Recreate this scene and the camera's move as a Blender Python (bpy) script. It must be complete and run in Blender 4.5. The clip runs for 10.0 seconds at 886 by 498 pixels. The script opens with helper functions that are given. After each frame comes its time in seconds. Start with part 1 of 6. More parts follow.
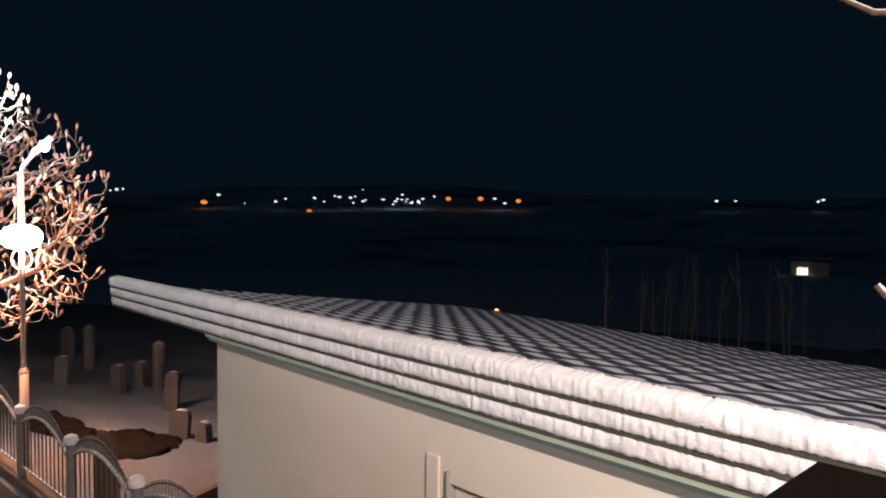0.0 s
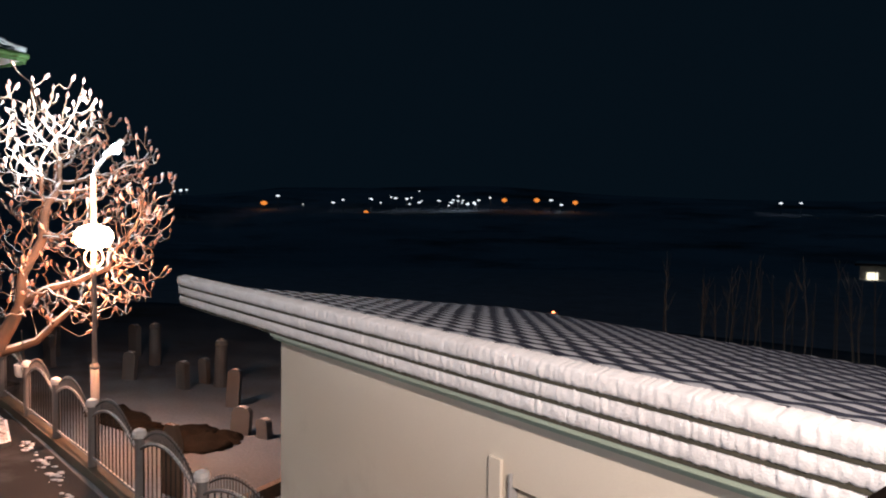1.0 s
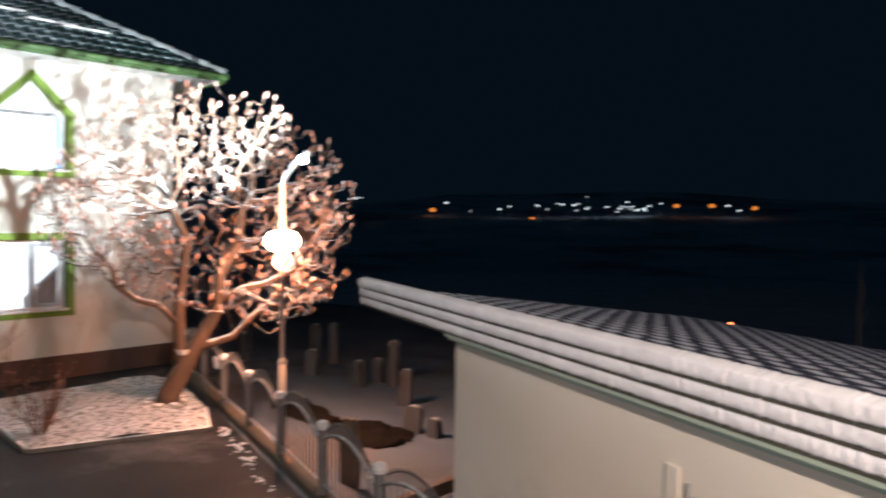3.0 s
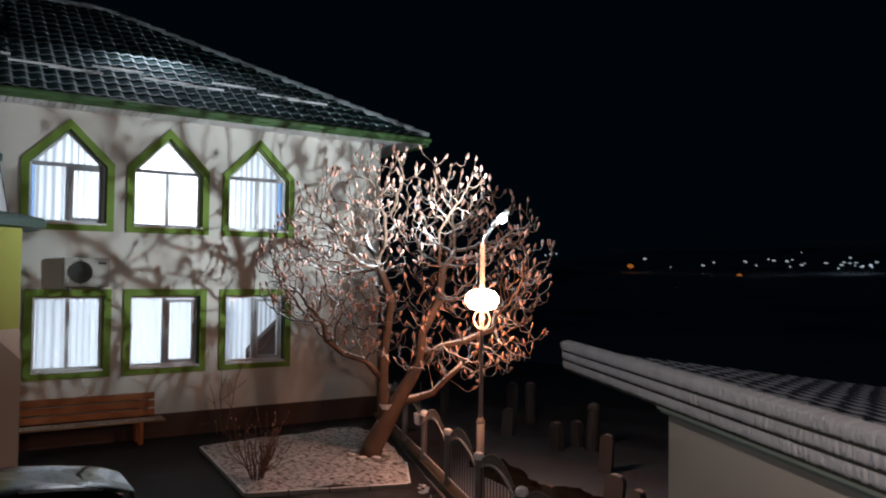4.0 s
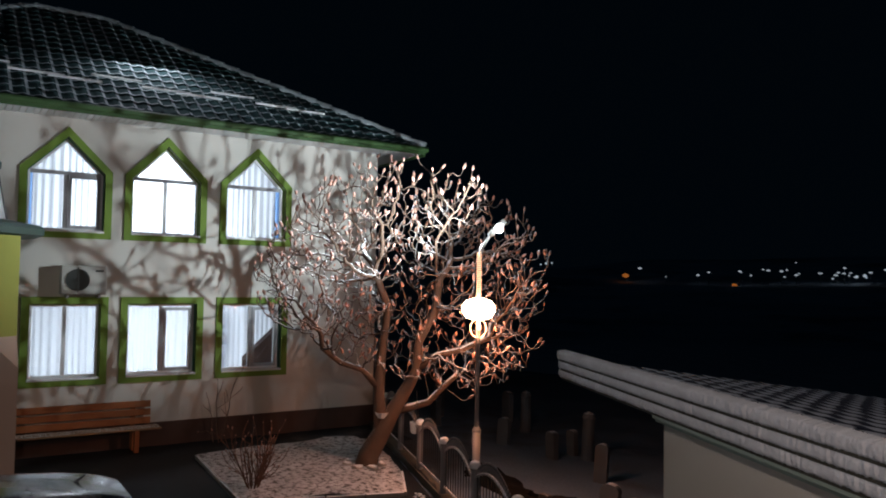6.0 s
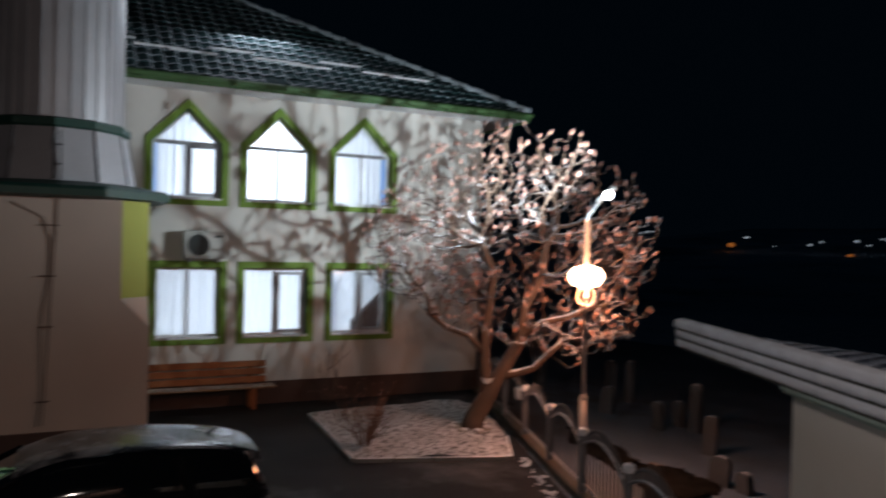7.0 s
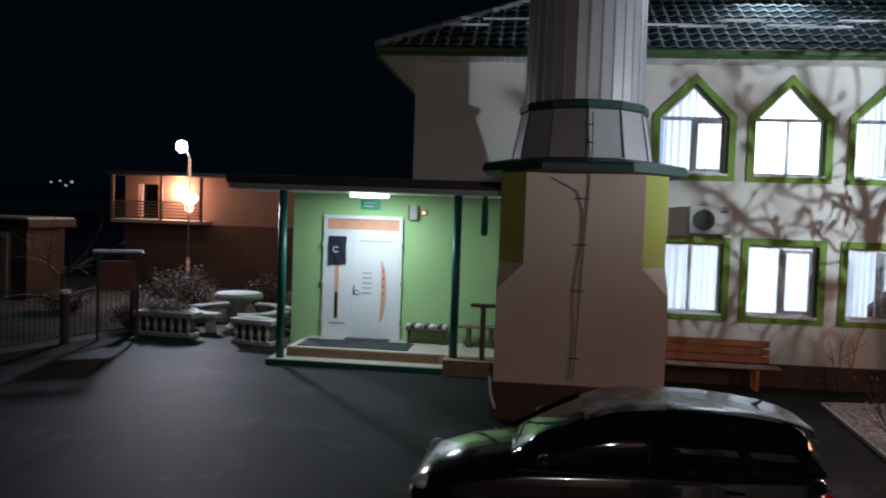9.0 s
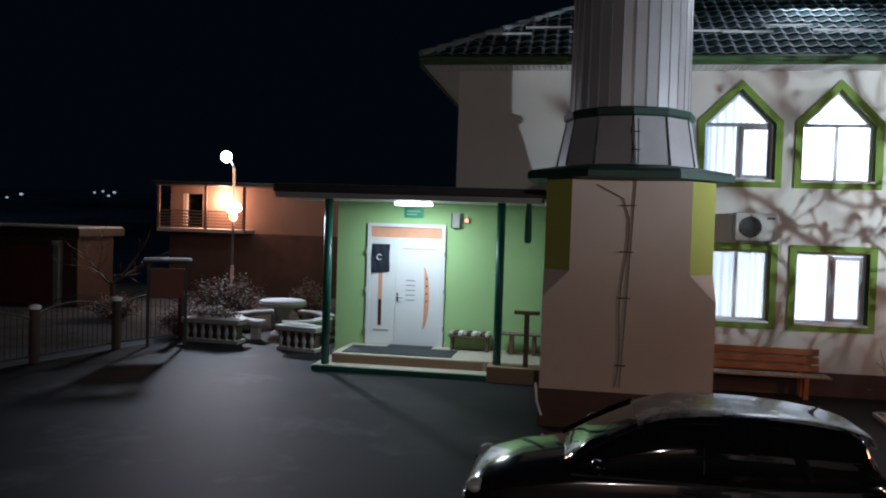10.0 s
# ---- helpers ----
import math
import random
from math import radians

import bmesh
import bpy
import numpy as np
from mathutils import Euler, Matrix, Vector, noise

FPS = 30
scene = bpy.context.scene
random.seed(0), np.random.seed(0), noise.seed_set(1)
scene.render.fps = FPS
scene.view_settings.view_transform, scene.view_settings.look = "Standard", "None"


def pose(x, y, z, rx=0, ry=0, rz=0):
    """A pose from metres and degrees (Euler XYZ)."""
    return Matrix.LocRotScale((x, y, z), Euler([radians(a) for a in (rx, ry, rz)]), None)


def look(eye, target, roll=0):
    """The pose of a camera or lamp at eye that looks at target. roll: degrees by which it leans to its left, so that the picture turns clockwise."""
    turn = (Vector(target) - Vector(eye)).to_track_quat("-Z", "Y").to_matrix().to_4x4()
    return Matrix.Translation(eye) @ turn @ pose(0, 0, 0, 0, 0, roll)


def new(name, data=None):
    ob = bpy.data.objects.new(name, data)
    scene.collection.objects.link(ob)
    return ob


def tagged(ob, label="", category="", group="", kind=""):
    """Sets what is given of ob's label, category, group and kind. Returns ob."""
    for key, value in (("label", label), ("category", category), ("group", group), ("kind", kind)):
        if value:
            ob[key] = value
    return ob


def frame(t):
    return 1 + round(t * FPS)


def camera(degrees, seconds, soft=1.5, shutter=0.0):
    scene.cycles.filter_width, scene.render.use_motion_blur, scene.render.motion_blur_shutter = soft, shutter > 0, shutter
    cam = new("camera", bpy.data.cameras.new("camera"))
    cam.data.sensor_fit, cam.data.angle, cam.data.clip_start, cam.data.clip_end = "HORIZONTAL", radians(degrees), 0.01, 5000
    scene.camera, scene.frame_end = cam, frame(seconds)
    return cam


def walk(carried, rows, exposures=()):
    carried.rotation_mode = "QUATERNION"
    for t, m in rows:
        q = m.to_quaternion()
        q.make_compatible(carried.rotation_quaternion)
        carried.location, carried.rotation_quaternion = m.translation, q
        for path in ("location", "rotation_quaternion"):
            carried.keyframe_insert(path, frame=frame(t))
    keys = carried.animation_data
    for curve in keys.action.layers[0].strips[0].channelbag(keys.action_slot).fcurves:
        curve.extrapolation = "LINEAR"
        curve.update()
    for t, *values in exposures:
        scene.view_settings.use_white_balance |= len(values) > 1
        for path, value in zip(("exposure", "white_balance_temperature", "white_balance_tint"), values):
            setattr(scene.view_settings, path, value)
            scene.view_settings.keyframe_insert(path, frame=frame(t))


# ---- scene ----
cam = camera(59.5, 10.0, soft=1.9, shutter=0.4)
PATH = [
    (0, (0.876, 2.275, 3.302), (-0.012, 4.065, 3.208), 0.5),
    (0.5, (0.873, 2.238, 3.305), (-0.063, 4.003, 3.213), 0.6),
    (1, (0.846, 2.249, 3.309), (-0.168, 3.971, 3.217), 0.7),
    (1.5, (0.802, 2.303, 3.309), (-0.249, 4.002, 3.223), 0.7),
    (2, (0.822, 2.296, 3.315), (-0.239, 3.989, 3.23), 0.8),
    (2.5, (0.868, 2.236, 3.313), (-0.209, 3.919, 3.233), 0.9),
    (3, (0.859, 2.151, 3.296), (-0.497, 3.619, 3.216), 0.6),
    (3.2, (0.797, 2.139, 3.309), (-0.679, 3.486, 3.232), 0.6),
    (4.3, (0.696, 2.216, 3.344), (-0.996, 3.28, 3.426), 0.8),
    (4.5, (0.715, 2.169, 3.345), (-0.975, 3.235, 3.432), 0.8),
    (5, (0.73, 2.158, 3.354), (-0.954, 3.232, 3.456), 0.9),
    (6.5, (0.749, 2.114, 3.344), (-0.921, 3.212, 3.415), 1.0),
    (7, (0.689, 1.987, 3.328), (-1.106, 2.867, 3.321), 1.4),
    (7.5, (0.55, 1.9, 3.306), (-1.404, 2.322, 3.245), 1.0),
    (8, (0.557, 1.575, 3.297), (-1.434, 1.746, 3.205), 0.9),
    (8.5, (0.59, 1.495, 3.249), (-1.406, 1.508, 3.132), 0.8),
    (9, (0.609, 1.084, 3.161), (-1.376, 0.854, 3.074), 2.0),
    (9.5, (0.731, 0.971, 3.106), (-1.25, 0.702, 3.032), 1.6),
    (10, (0.738, 0.927, 3.139), (-1.235, 0.607, 3.071), 1.8),
]
EXPOSURES = [(0.0, 1.95, 6650, 11), (2.6, 1.95, 6650, 11), (3.2, 1.6, 6550, 10), (4.1, 0.05, 6350, 10), (6.5, 0.05, 6300, 10), (7.4, 0.1, 6100, 11), (8.5, 0.27, 6000, 11), (10.0, 0.52, 6000, 11)]
walk(cam, [(t, look(eye, target, roll)) for t, eye, target, roll in PATH], EXPOSURES)

# ---- night sky and lamps ----
world = bpy.data.worlds.new("night_sky")
scene.world = world
world.use_nodes = True
world.node_tree.nodes["Background"].inputs[0].default_value = (0.10, 0.28, 0.50, 1)
world.node_tree.nodes["Background"].inputs[1].default_value = 0.0047

LED_E, LANTERN_E = (-9.12, 9.60, 4.18), (-9.27, 9.40, 2.90)
LED_W, LANTERN_W = (-24.0, -10.52, 5.12), (-24.0, -10.25, 3.42)


def lamp(name, kind, place, energy, colour, size=0.1, target=None, spread=None, blend=0.4, shape=None):
    data = bpy.data.lights.new(name, kind)
    data.energy, data.color = energy, colour
    if kind == "AREA":
        data.shape, data.size, data.size_y = "RECTANGLE", shape[0], shape[1]
    else:
        data.shadow_soft_size = size
    if kind == "SPOT":
        data.spot_size, data.spot_blend = radians(spread), blend
    ob = new(name, data)
    ob.matrix_world = look(place, target) if target else Matrix.Translation(place)
    return ob


lamp("led_light_east", "SPOT", (-9.42, 9.34, 4.12), 1080, (0.86, 0.97, 1.0), 0.04, target=(-14.6, 5.9, 9.2), spread=142, blend=0.50)
lamp("led_spill_east", "POINT", (-9.42, 9.34, 4.02), 58, (0.74, 0.90, 1.0), 0.05)
lamp("lantern_light_east", "POINT", (-9.27, 9.40, 2.56), 178, (1.0, 0.35, 0.175), 0.16)
lamp("led_light_west", "SPOT", (-23.72, -10.36, 4.95), 1900, (0.84, 0.88, 1.0), 0.30, target=(-13.4, -3.7, 0.0), spread=60, blend=1.0)
lamp("lantern_light_west", "POINT", (-24.0, -10.25, 3.05), 62, (1.0, 0.46, 0.30), 0.16)
lamp("porch_light", "AREA", (-15.0, -2.27, 3.44), 52, (0.84, 0.98, 1.0), shape=(0.15, 0.65), target=(-15.35, -2.27, 0.0))
lamp("floodlight_beam", "SPOT", (2.55, 1.5, 4.95), 420, (1.0, 0.81, 0.71), 0.08, target=(-2.2, 5.4, 2.0), spread=168, blend=0.25)
lamp("balcony_lamp_light", "POINT", (-28.62, -12.9, 3.75), 190, (1.0, 0.50, 0.30), 0.10)
for level in (2.85, 5.75):
    lamp("hall_light", "AREA", (-18.2, 5.9, level), 275, (0.86, 0.93, 1.0), shape=(1.4, 9.0), target=(-15.2, 5.9, level - 1.9))

# ---- materials ----


def material(name, base, rough=0.7, metal=0.0, var=0.25, scale=6.0, fine=60.0, bump=0.15, depth=0.01, stain=None, stain_at=0.6, snow=0.0, coat=0.0):
    """A surface with coarse and fine variation, relief, an optional stain colour and snow on what faces up."""
    m = bpy.data.materials.new(name)
    m.use_nodes = True
    nt = m.node_tree
    nodes, links = nt.nodes, nt.links
    bsdf = nodes["Principled BSDF"]
    bsdf.inputs["Roughness"].default_value, bsdf.inputs["Metallic"].default_value = rough, metal
    bsdf.inputs["Coat Weight"].default_value = coat
    co = nodes.new("ShaderNodeTexCoord")
    big, small = nodes.new("ShaderNodeTexNoise"), nodes.new("ShaderNodeTexNoise")
    big.inputs["Scale"].default_value, small.inputs["Scale"].default_value = scale * 0.2, fine
    big.inputs["Detail"].default_value, small.inputs["Detail"].default_value = 5, 3
    for n in (big, small):
        links.new(co.outputs["Object"], n.inputs["Vector"])
    ramp = nodes.new("ShaderNodeMapRange")
    ramp.inputs["From Min"].default_value, ramp.inputs["From Max"].default_value = 0.3, 0.7
    ramp.inputs["To Min"].default_value, ramp.inputs["To Max"].default_value = 1 - var, 1 + var * 0.6
    mixed = nodes.new("ShaderNodeMath")
    mixed.operation = "MULTIPLY_ADD"
    mixed.inputs[1].default_value, mixed.inputs[2].default_value = 0.35, 0.0
    links.new(small.outputs["Fac"], mixed.inputs[0])
    both = nodes.new("ShaderNodeMath")
    both.operation = "MULTIPLY_ADD"
    both.inputs[1].default_value = 0.65
    links.new(big.outputs["Fac"], both.inputs[0])
    links.new(mixed.outputs[0], both.inputs[2])
    links.new(both.outputs[0], ramp.inputs["Value"])
    tint = nodes.new("ShaderNodeVectorMath")
    tint.operation = "SCALE"
    tint.inputs[0].default_value = base
    links.new(ramp.outputs[0], tint.inputs["Scale"])
    colour = tint.outputs[0]

    def over(fac, top):
        mix = nodes.new("ShaderNodeMix")
        mix.data_type = "RGBA"
        links.new(fac, mix.inputs[0])
        links.new(colour, mix.inputs[6])
        mix.inputs[7].default_value = (*top, 1)
        return mix.outputs[2]

    if stain:
        st = nodes.new("ShaderNodeTexNoise")
        st.inputs["Scale"].default_value, st.inputs["Detail"].default_value, st.inputs["Roughness"].default_value = scale * 0.13, 8, 0.65
        links.new(co.outputs["Object"], st.inputs["Vector"])
        sr = nodes.new("ShaderNodeMapRange")
        sr.inputs["From Min"].default_value, sr.inputs["From Max"].default_value = stain_at - 0.05, stain_at + 0.1
        links.new(st.outputs["Fac"], sr.inputs["Value"])
        colour = over(sr.outputs[0], stain)
    if snow > 0:
        geo = nodes.new("ShaderNodeNewGeometry")
        sep = nodes.new("ShaderNodeSeparateXYZ")
        links.new(geo.outputs["Normal"], sep.inputs[0])
        add = nodes.new("ShaderNodeMath")
        add.operation = "MULTIPLY_ADD"
        add.inputs[1].default_value = 0.8
        links.new(small.outputs["Fac"], add.inputs[0])
        links.new(sep.outputs["Z"], add.inputs[2])
        sr = nodes.new("ShaderNodeMapRange")
        sr.inputs["From Min"].default_value, sr.inputs["From Max"].default_value = 1.45 - snow, 1.6 - snow
        links.new(add.outputs[0], sr.inputs["Value"])
        colour = over(sr.outputs[0], (0.80, 0.81, 0.84))
    links.new(colour, bsdf.inputs["Base Color"])
    bm = nodes.new("ShaderNodeBump")
    bm.inputs["Strength"].default_value, bm.inputs["Distance"].default_value = bump, depth
    links.new(small.outputs["Fac"], bm.inputs["Height"])
    links.new(bm.outputs[0], bsdf.inputs["Normal"])
    return m


def glowing(name, colour, strength):
    m = bpy.data.materials.new(name)
    m.use_nodes = True
    bsdf = m.node_tree.nodes["Principled BSDF"]
    bsdf.inputs["Base Color"].default_value = (*colour, 1)
    bsdf.inputs["Emission Color"].default_value = (*colour, 1)
    bsdf.inputs["Emission Strength"].default_value = strength
    return m


def clear_glass(name, tint=(1, 1, 1), rough=0.02):
    m = bpy.data.materials.new(name)
    m.use_nodes = True
    nodes, links = m.node_tree.nodes, m.node_tree.links
    out = nodes["Material Output"]
    nodes.remove(nodes["Principled BSDF"])
    see, shine, mix, fres = nodes.new("ShaderNodeBsdfTransparent"), nodes.new("ShaderNodeBsdfGlossy"), nodes.new("ShaderNodeMixShader"), nodes.new("ShaderNodeFresnel")
    see.inputs[0].default_value = (*tint, 1)
    shine.inputs["Roughness"].default_value = rough
    links.new(fres.outputs[0], mix.inputs[0])
    links.new(see.outputs[0], mix.inputs[1])
    links.new(shine.outputs[0], mix.inputs[2])
    links.new(mix.outputs[0], out.inputs[0])
    return m


def cloth(name, colour, through_part=0.75):
    m = bpy.data.materials.new(name)
    m.use_nodes = True
    nodes, links = m.node_tree.nodes, m.node_tree.links
    bsdf = nodes["Principled BSDF"]
    bsdf.inputs["Base Color"].default_value, bsdf.inputs["Roughness"].default_value = (*colour, 1), 0.9
    tr, mix = nodes.new("ShaderNodeBsdfTranslucent"), nodes.new("ShaderNodeMixShader")
    weave, bm = nodes.new("ShaderNodeTexNoise"), nodes.new("ShaderNodeBump")
    weave.inputs["Scale"].default_value, bm.inputs["Strength"].default_value = 220, 0.08
    links.new(weave.outputs["Fac"], bm.inputs["Height"])
    links.new(bm.outputs[0], bsdf.inputs["Normal"])
    tr.inputs[0].default_value = (*colour, 1)
    mix.inputs[0].default_value = through_part
    links.new(bsdf.outputs[0], mix.inputs[1])
    links.new(tr.outputs[0], mix.inputs[2])
    links.new(mix.outputs[0], nodes["Material Output"].inputs[0])
    return m


STUCCO = material("stucco", (0.64, 0.62, 0.58), 0.9, var=0.10, scale=4, fine=180, bump=0.35, depth=0.004, stain=(0.50, 0.45, 0.39), stain_at=0.66)
STUCCO_TAN = material("stucco_tan", (0.56, 0.46, 0.39), 0.9, var=0.10, scale=4, fine=180, bump=0.35, depth=0.004, stain=(0.42, 0.33, 0.27), stain_at=0.66)
GARAGE_PAINT = material("garage_paint", (0.72, 0.67, 0.59), 0.85, var=0.07, scale=3, fine=140, bump=0.2, depth=0.003, stain=(0.56, 0.49, 0.42), stain_at=0.64)
PLINTH = material("plinth_paint", (0.085, 0.050, 0.040), 0.85, var=0.3, scale=7, fine=90, bump=0.3)
TRIM_GREEN = material("trim_green", (0.155, 0.255, 0.035), 0.75, var=0.18, scale=9, fine=120)
LIME = material("lime_paint", (0.36, 0.39, 0.085), 0.85, var=0.12, scale=5, fine=150)
EAVES_GREEN = material("eaves_green", (0.050, 0.11, 0.035), 0.6, var=0.2, scale=9, fine=90)
PORCH_GREEN = material("porch_green", (0.35, 0.55, 0.25), 0.85, var=0.10, scale=4, fine=170, bump=0.3, depth=0.004)
BAND_GREEN = material("weathered_green_metal", (0.010, 0.050, 0.036), 0.55, var=0.3, scale=8, fine=70, bump=0.05)
DARK_GREEN = material("dark_green_metal", (0.008, 0.12, 0.085), 0.38, var=0.2, scale=8, fine=70, bump=0.05)
SIGN_GREEN = material("bright_sign_green", (0.015, 0.30, 0.17), 0.35, var=0.1, scale=8, fine=70, bump=0.02)
PALE_GREEN = material("pale_green_paint", (0.38, 0.47, 0.39), 0.6, var=0.1, scale=6, fine=80)
SHEET = material("grey_sheet_metal", (0.50, 0.50, 0.53), 0.42, 0.35, var=0.16, scale=7, fine=40, bump=0.05)
SEAM = material("dark_seam", (0.05, 0.05, 0.055), 0.5, var=0.2)
TILE = material("dark_metal_tile", (0.030, 0.058, 0.062), 0.9, var=0.3, scale=10, fine=60, bump=0.1)
TILE_BLUE = material("dark_blue_tile", (0.045, 0.052, 0.080), 0.6, var=0.3, scale=10, fine=60, bump=0.1)
SNOW = material("snow", (0.80, 0.81, 0.84), 0.75, var=0.10, scale=14, fine=90, bump=0.35, depth=0.006)
# bluer than SNOW: the cooler light on the garage roof is put into its colour
ROOF_SNOW = material("cool_lit_roof_snow", (0.76, 0.81, 0.92), 0.75, var=0.10, scale=14, fine=90, bump=0.3, depth=0.006)
FLUFF = material("fluffy_snow", (0.83, 0.84, 0.88), 0.85, var=0.16, scale=30, fine=120, bump=0.35, depth=0.008)
FROST = material("thin_frost", (0.34, 0.38, 0.41), 0.7, var=0.35, scale=20, fine=80, bump=0.3)
PVC = material("white_pvc", (0.74, 0.76, 0.78), 0.35, var=0.05, scale=6, fine=50, bump=0.02)
PVC_GREY = material("grey_frame", (0.34, 0.35, 0.37), 0.4, var=0.08, scale=6, fine=50, bump=0.02)
GLASS = clear_glass("window_glass")
CURTAIN = cloth("white_curtain", (0.86, 0.90, 0.94))
CURTAIN_BLUE = cloth("blue_curtain", (0.30, 0.52, 0.90))
ROOM = material("room_plaster", (0.70, 0.72, 0.76), 0.9, var=0.06)
WOOD = material("varnished_wood", (0.36, 0.13, 0.045), 0.5, var=0.35, scale=12, fine=40, bump=0.1)
WOOD_PALE = material("worn_seat_wood", (0.30, 0.20, 0.12), 0.8, var=0.35, scale=12, fine=40, bump=0.2, snow=0.1)
WOOD_GREY = material("weathered_wood", (0.15, 0.10, 0.07), 0.8, var=0.3, scale=12, fine=40, bump=0.2, snow=0.02)
BARK = material("bark", (0.105, 0.066, 0.046), 0.9, var=0.35, scale=14, fine=70, bump=0.6, depth=0.012, snow=0.54)
BUD = material("magnolia_bud", (0.42, 0.23, 0.18), 0.85, var=0.4, scale=30, fine=120, snow=0.48)
PALE_BARK = material("pale_bark", (0.15, 0.15, 0.145), 0.9, var=0.3, scale=20, fine=60)
STEM = material("dry_stems", (0.15, 0.075, 0.05), 0.9, var=0.3, scale=20, fine=80, snow=0.25)
ASPHALT = material("asphalt", (0.0329, 0.0342, 0.0366), 0.62, var=0.4, scale=3.5, fine=140, bump=0.5, depth=0.006, stain=(0.10, 0.105, 0.112), stain_at=0.60)
SOIL_SNOW = material("snowy_soil", (0.62, 0.62, 0.64), 0.85, var=0.3, scale=9, fine=45, bump=0.8, depth=0.03, stain=(0.05, 0.038, 0.028), stain_at=0.52)
SOIL_SNOW.node_tree.nodes["Noise Texture.002"].inputs["Scale"].default_value = 11
FIELD = material("snowy_field", (0.20, 0.24, 0.29), 0.9, var=0.35, scale=1.2, fine=22, bump=0.6, depth=0.03, stain=(0.11, 0.10, 0.09), stain_at=0.56)
CONCRETE = material("concrete", (0.30, 0.28, 0.26), 0.85, var=0.25, scale=8, fine=90, bump=0.3, snow=0.35)
KERB = material("mossy_kerb", (0.10, 0.085, 0.065), 0.9, var=0.4, scale=10, fine=70, bump=0.5)
STONE = material("grave_stone", (0.10, 0.11, 0.12), 0.75, var=0.25, scale=9, fine=70, snow=0.2)
EARTH = material("dark_earth", (0.022, 0.017, 0.013), 0.95, var=0.4, scale=12, fine=50, bump=0.6, depth=0.02)
STEPTILE = material("step_tile", (0.50, 0.45, 0.38), 0.5, var=0.15, scale=8, fine=60)
STEPRISE = material("step_riser", (0.30, 0.20, 0.12), 0.6, var=0.2, scale=8, fine=60)
MAT = material("rubber_mat", (0.035, 0.04, 0.045), 0.85, var=0.25, scale=20, fine=160, bump=0.6)
IRON = material("painted_iron", (0.20, 0.20, 0.21), 0.5, var=0.25, scale=14, fine=60, snow=0.45)
IRON_BARE = material("bare_dark_iron", (0.022, 0.023, 0.025), 0.6, var=0.3, scale=14, fine=60)
IRON_DARK = material("dark_iron", (0.030, 0.032, 0.034), 0.55, var=0.3, scale=14, fine=60, snow=0.3)
POLE = material("galvanised_pole", (0.42, 0.42, 0.43), 0.45, 0.4, var=0.15, scale=10, fine=60)
CARPAINT = material("black_car_paint", (0.006, 0.006, 0.007), 0.16, var=0.15, scale=10, fine=60, bump=0.0, coat=1.0)
CARGLASS = material("tinted_glass", (0.004, 0.005, 0.006), 0.06, var=0.05, bump=0.0, coat=0.6)
RUBBER = material("tyre_rubber", (0.012, 0.012, 0.012), 0.85, var=0.2, scale=30, fine=90)
CHROME = material("chrome", (0.75, 0.75, 0.77), 0.15, 1.0, var=0.05, bump=0.0)
BLACK = material("black_plastic", (0.012, 0.012, 0.013), 0.5, var=0.2, scale=20)
REDLENS = material("red_lens", (0.55, 0.008, 0.006), 0.15, var=0.1, bump=0.0, coat=1.0)
HEADLENS = material("headlamp_lens", (0.55, 0.57, 0.60), 0.08, 0.4, var=0.1, bump=0.0, coat=1.0)
PEACH = material("peach_plaster", (0.26, 0.165, 0.13), 0.9, var=0.12, scale=4, fine=120)
LATH = material("weathered_edge_strip", (0.060, 0.058, 0.042), 0.85, var=0.4, scale=14, fine=60)
BROWN_ROOF = material("brown_coping", (0.005, 0.0034, 0.0028), 0.75, var=0.35, scale=14, fine=60, bump=0.4)
RED_DOOR = material("red_brown_door", (0.16, 0.045, 0.030), 0.6, var=0.2, scale=8, fine=60)
AC_WHITE = material("ac_casing", (0.40, 0.40, 0.375), 0.5, var=0.08, scale=6, fine=60)
AC_DARK = material("ac_grille", (0.03, 0.036, 0.034), 0.5, var=0.2, scale=12)
SALMON = material("amber_glass", (0.70, 0.36, 0.24), 0.25, var=0.15, scale=14, fine=50)
BLANKET = material("striped_cushion", (0.45, 0.40, 0.36), 0.95, var=0.6, scale=60, fine=160, bump=0.4)
for soft in (TILE, FROST, SNOW, ROOF_SNOW, FLUFF, ASPHALT, TILE_BLUE, BROWN_ROOF, EARTH, FIELD):
    soft.node_tree.nodes["Principled BSDF"].inputs["Specular IOR Level"].default_value = 0.06
# far snow, made paler and bluer so the colour carries the night haze
HAZY_HILL = material("hazy_snow_valley", (0.62, 0.68, 0.78), 0.95, var=0.4, scale=0.05, fine=0.6, bump=0.0, stain=(0.10, 0.115, 0.13), stain_at=0.55)
LED = glowing("led_white", (0.90, 1.0, 0.97), 60)
WARM = glowing("lantern_glow", (1.0, 0.58, 0.34), 26)
ROPE = glowing("rope_glow", (1.0, 0.55, 0.32), 2.5)
TUBE = glowing("tube_glow", (0.93, 1.0, 0.96), 14)
VILLAGE_WHITE = glowing("far_white", (0.80, 0.91, 1.0), 0.34)
VILLAGE_AMBER = glowing("far_amber", (1.0, 0.30, 0.05), 0.24)
INDICATOR = glowing("small_orange", (1.0, 0.22, 0.08), 3)

# ---- mesh helpers ----


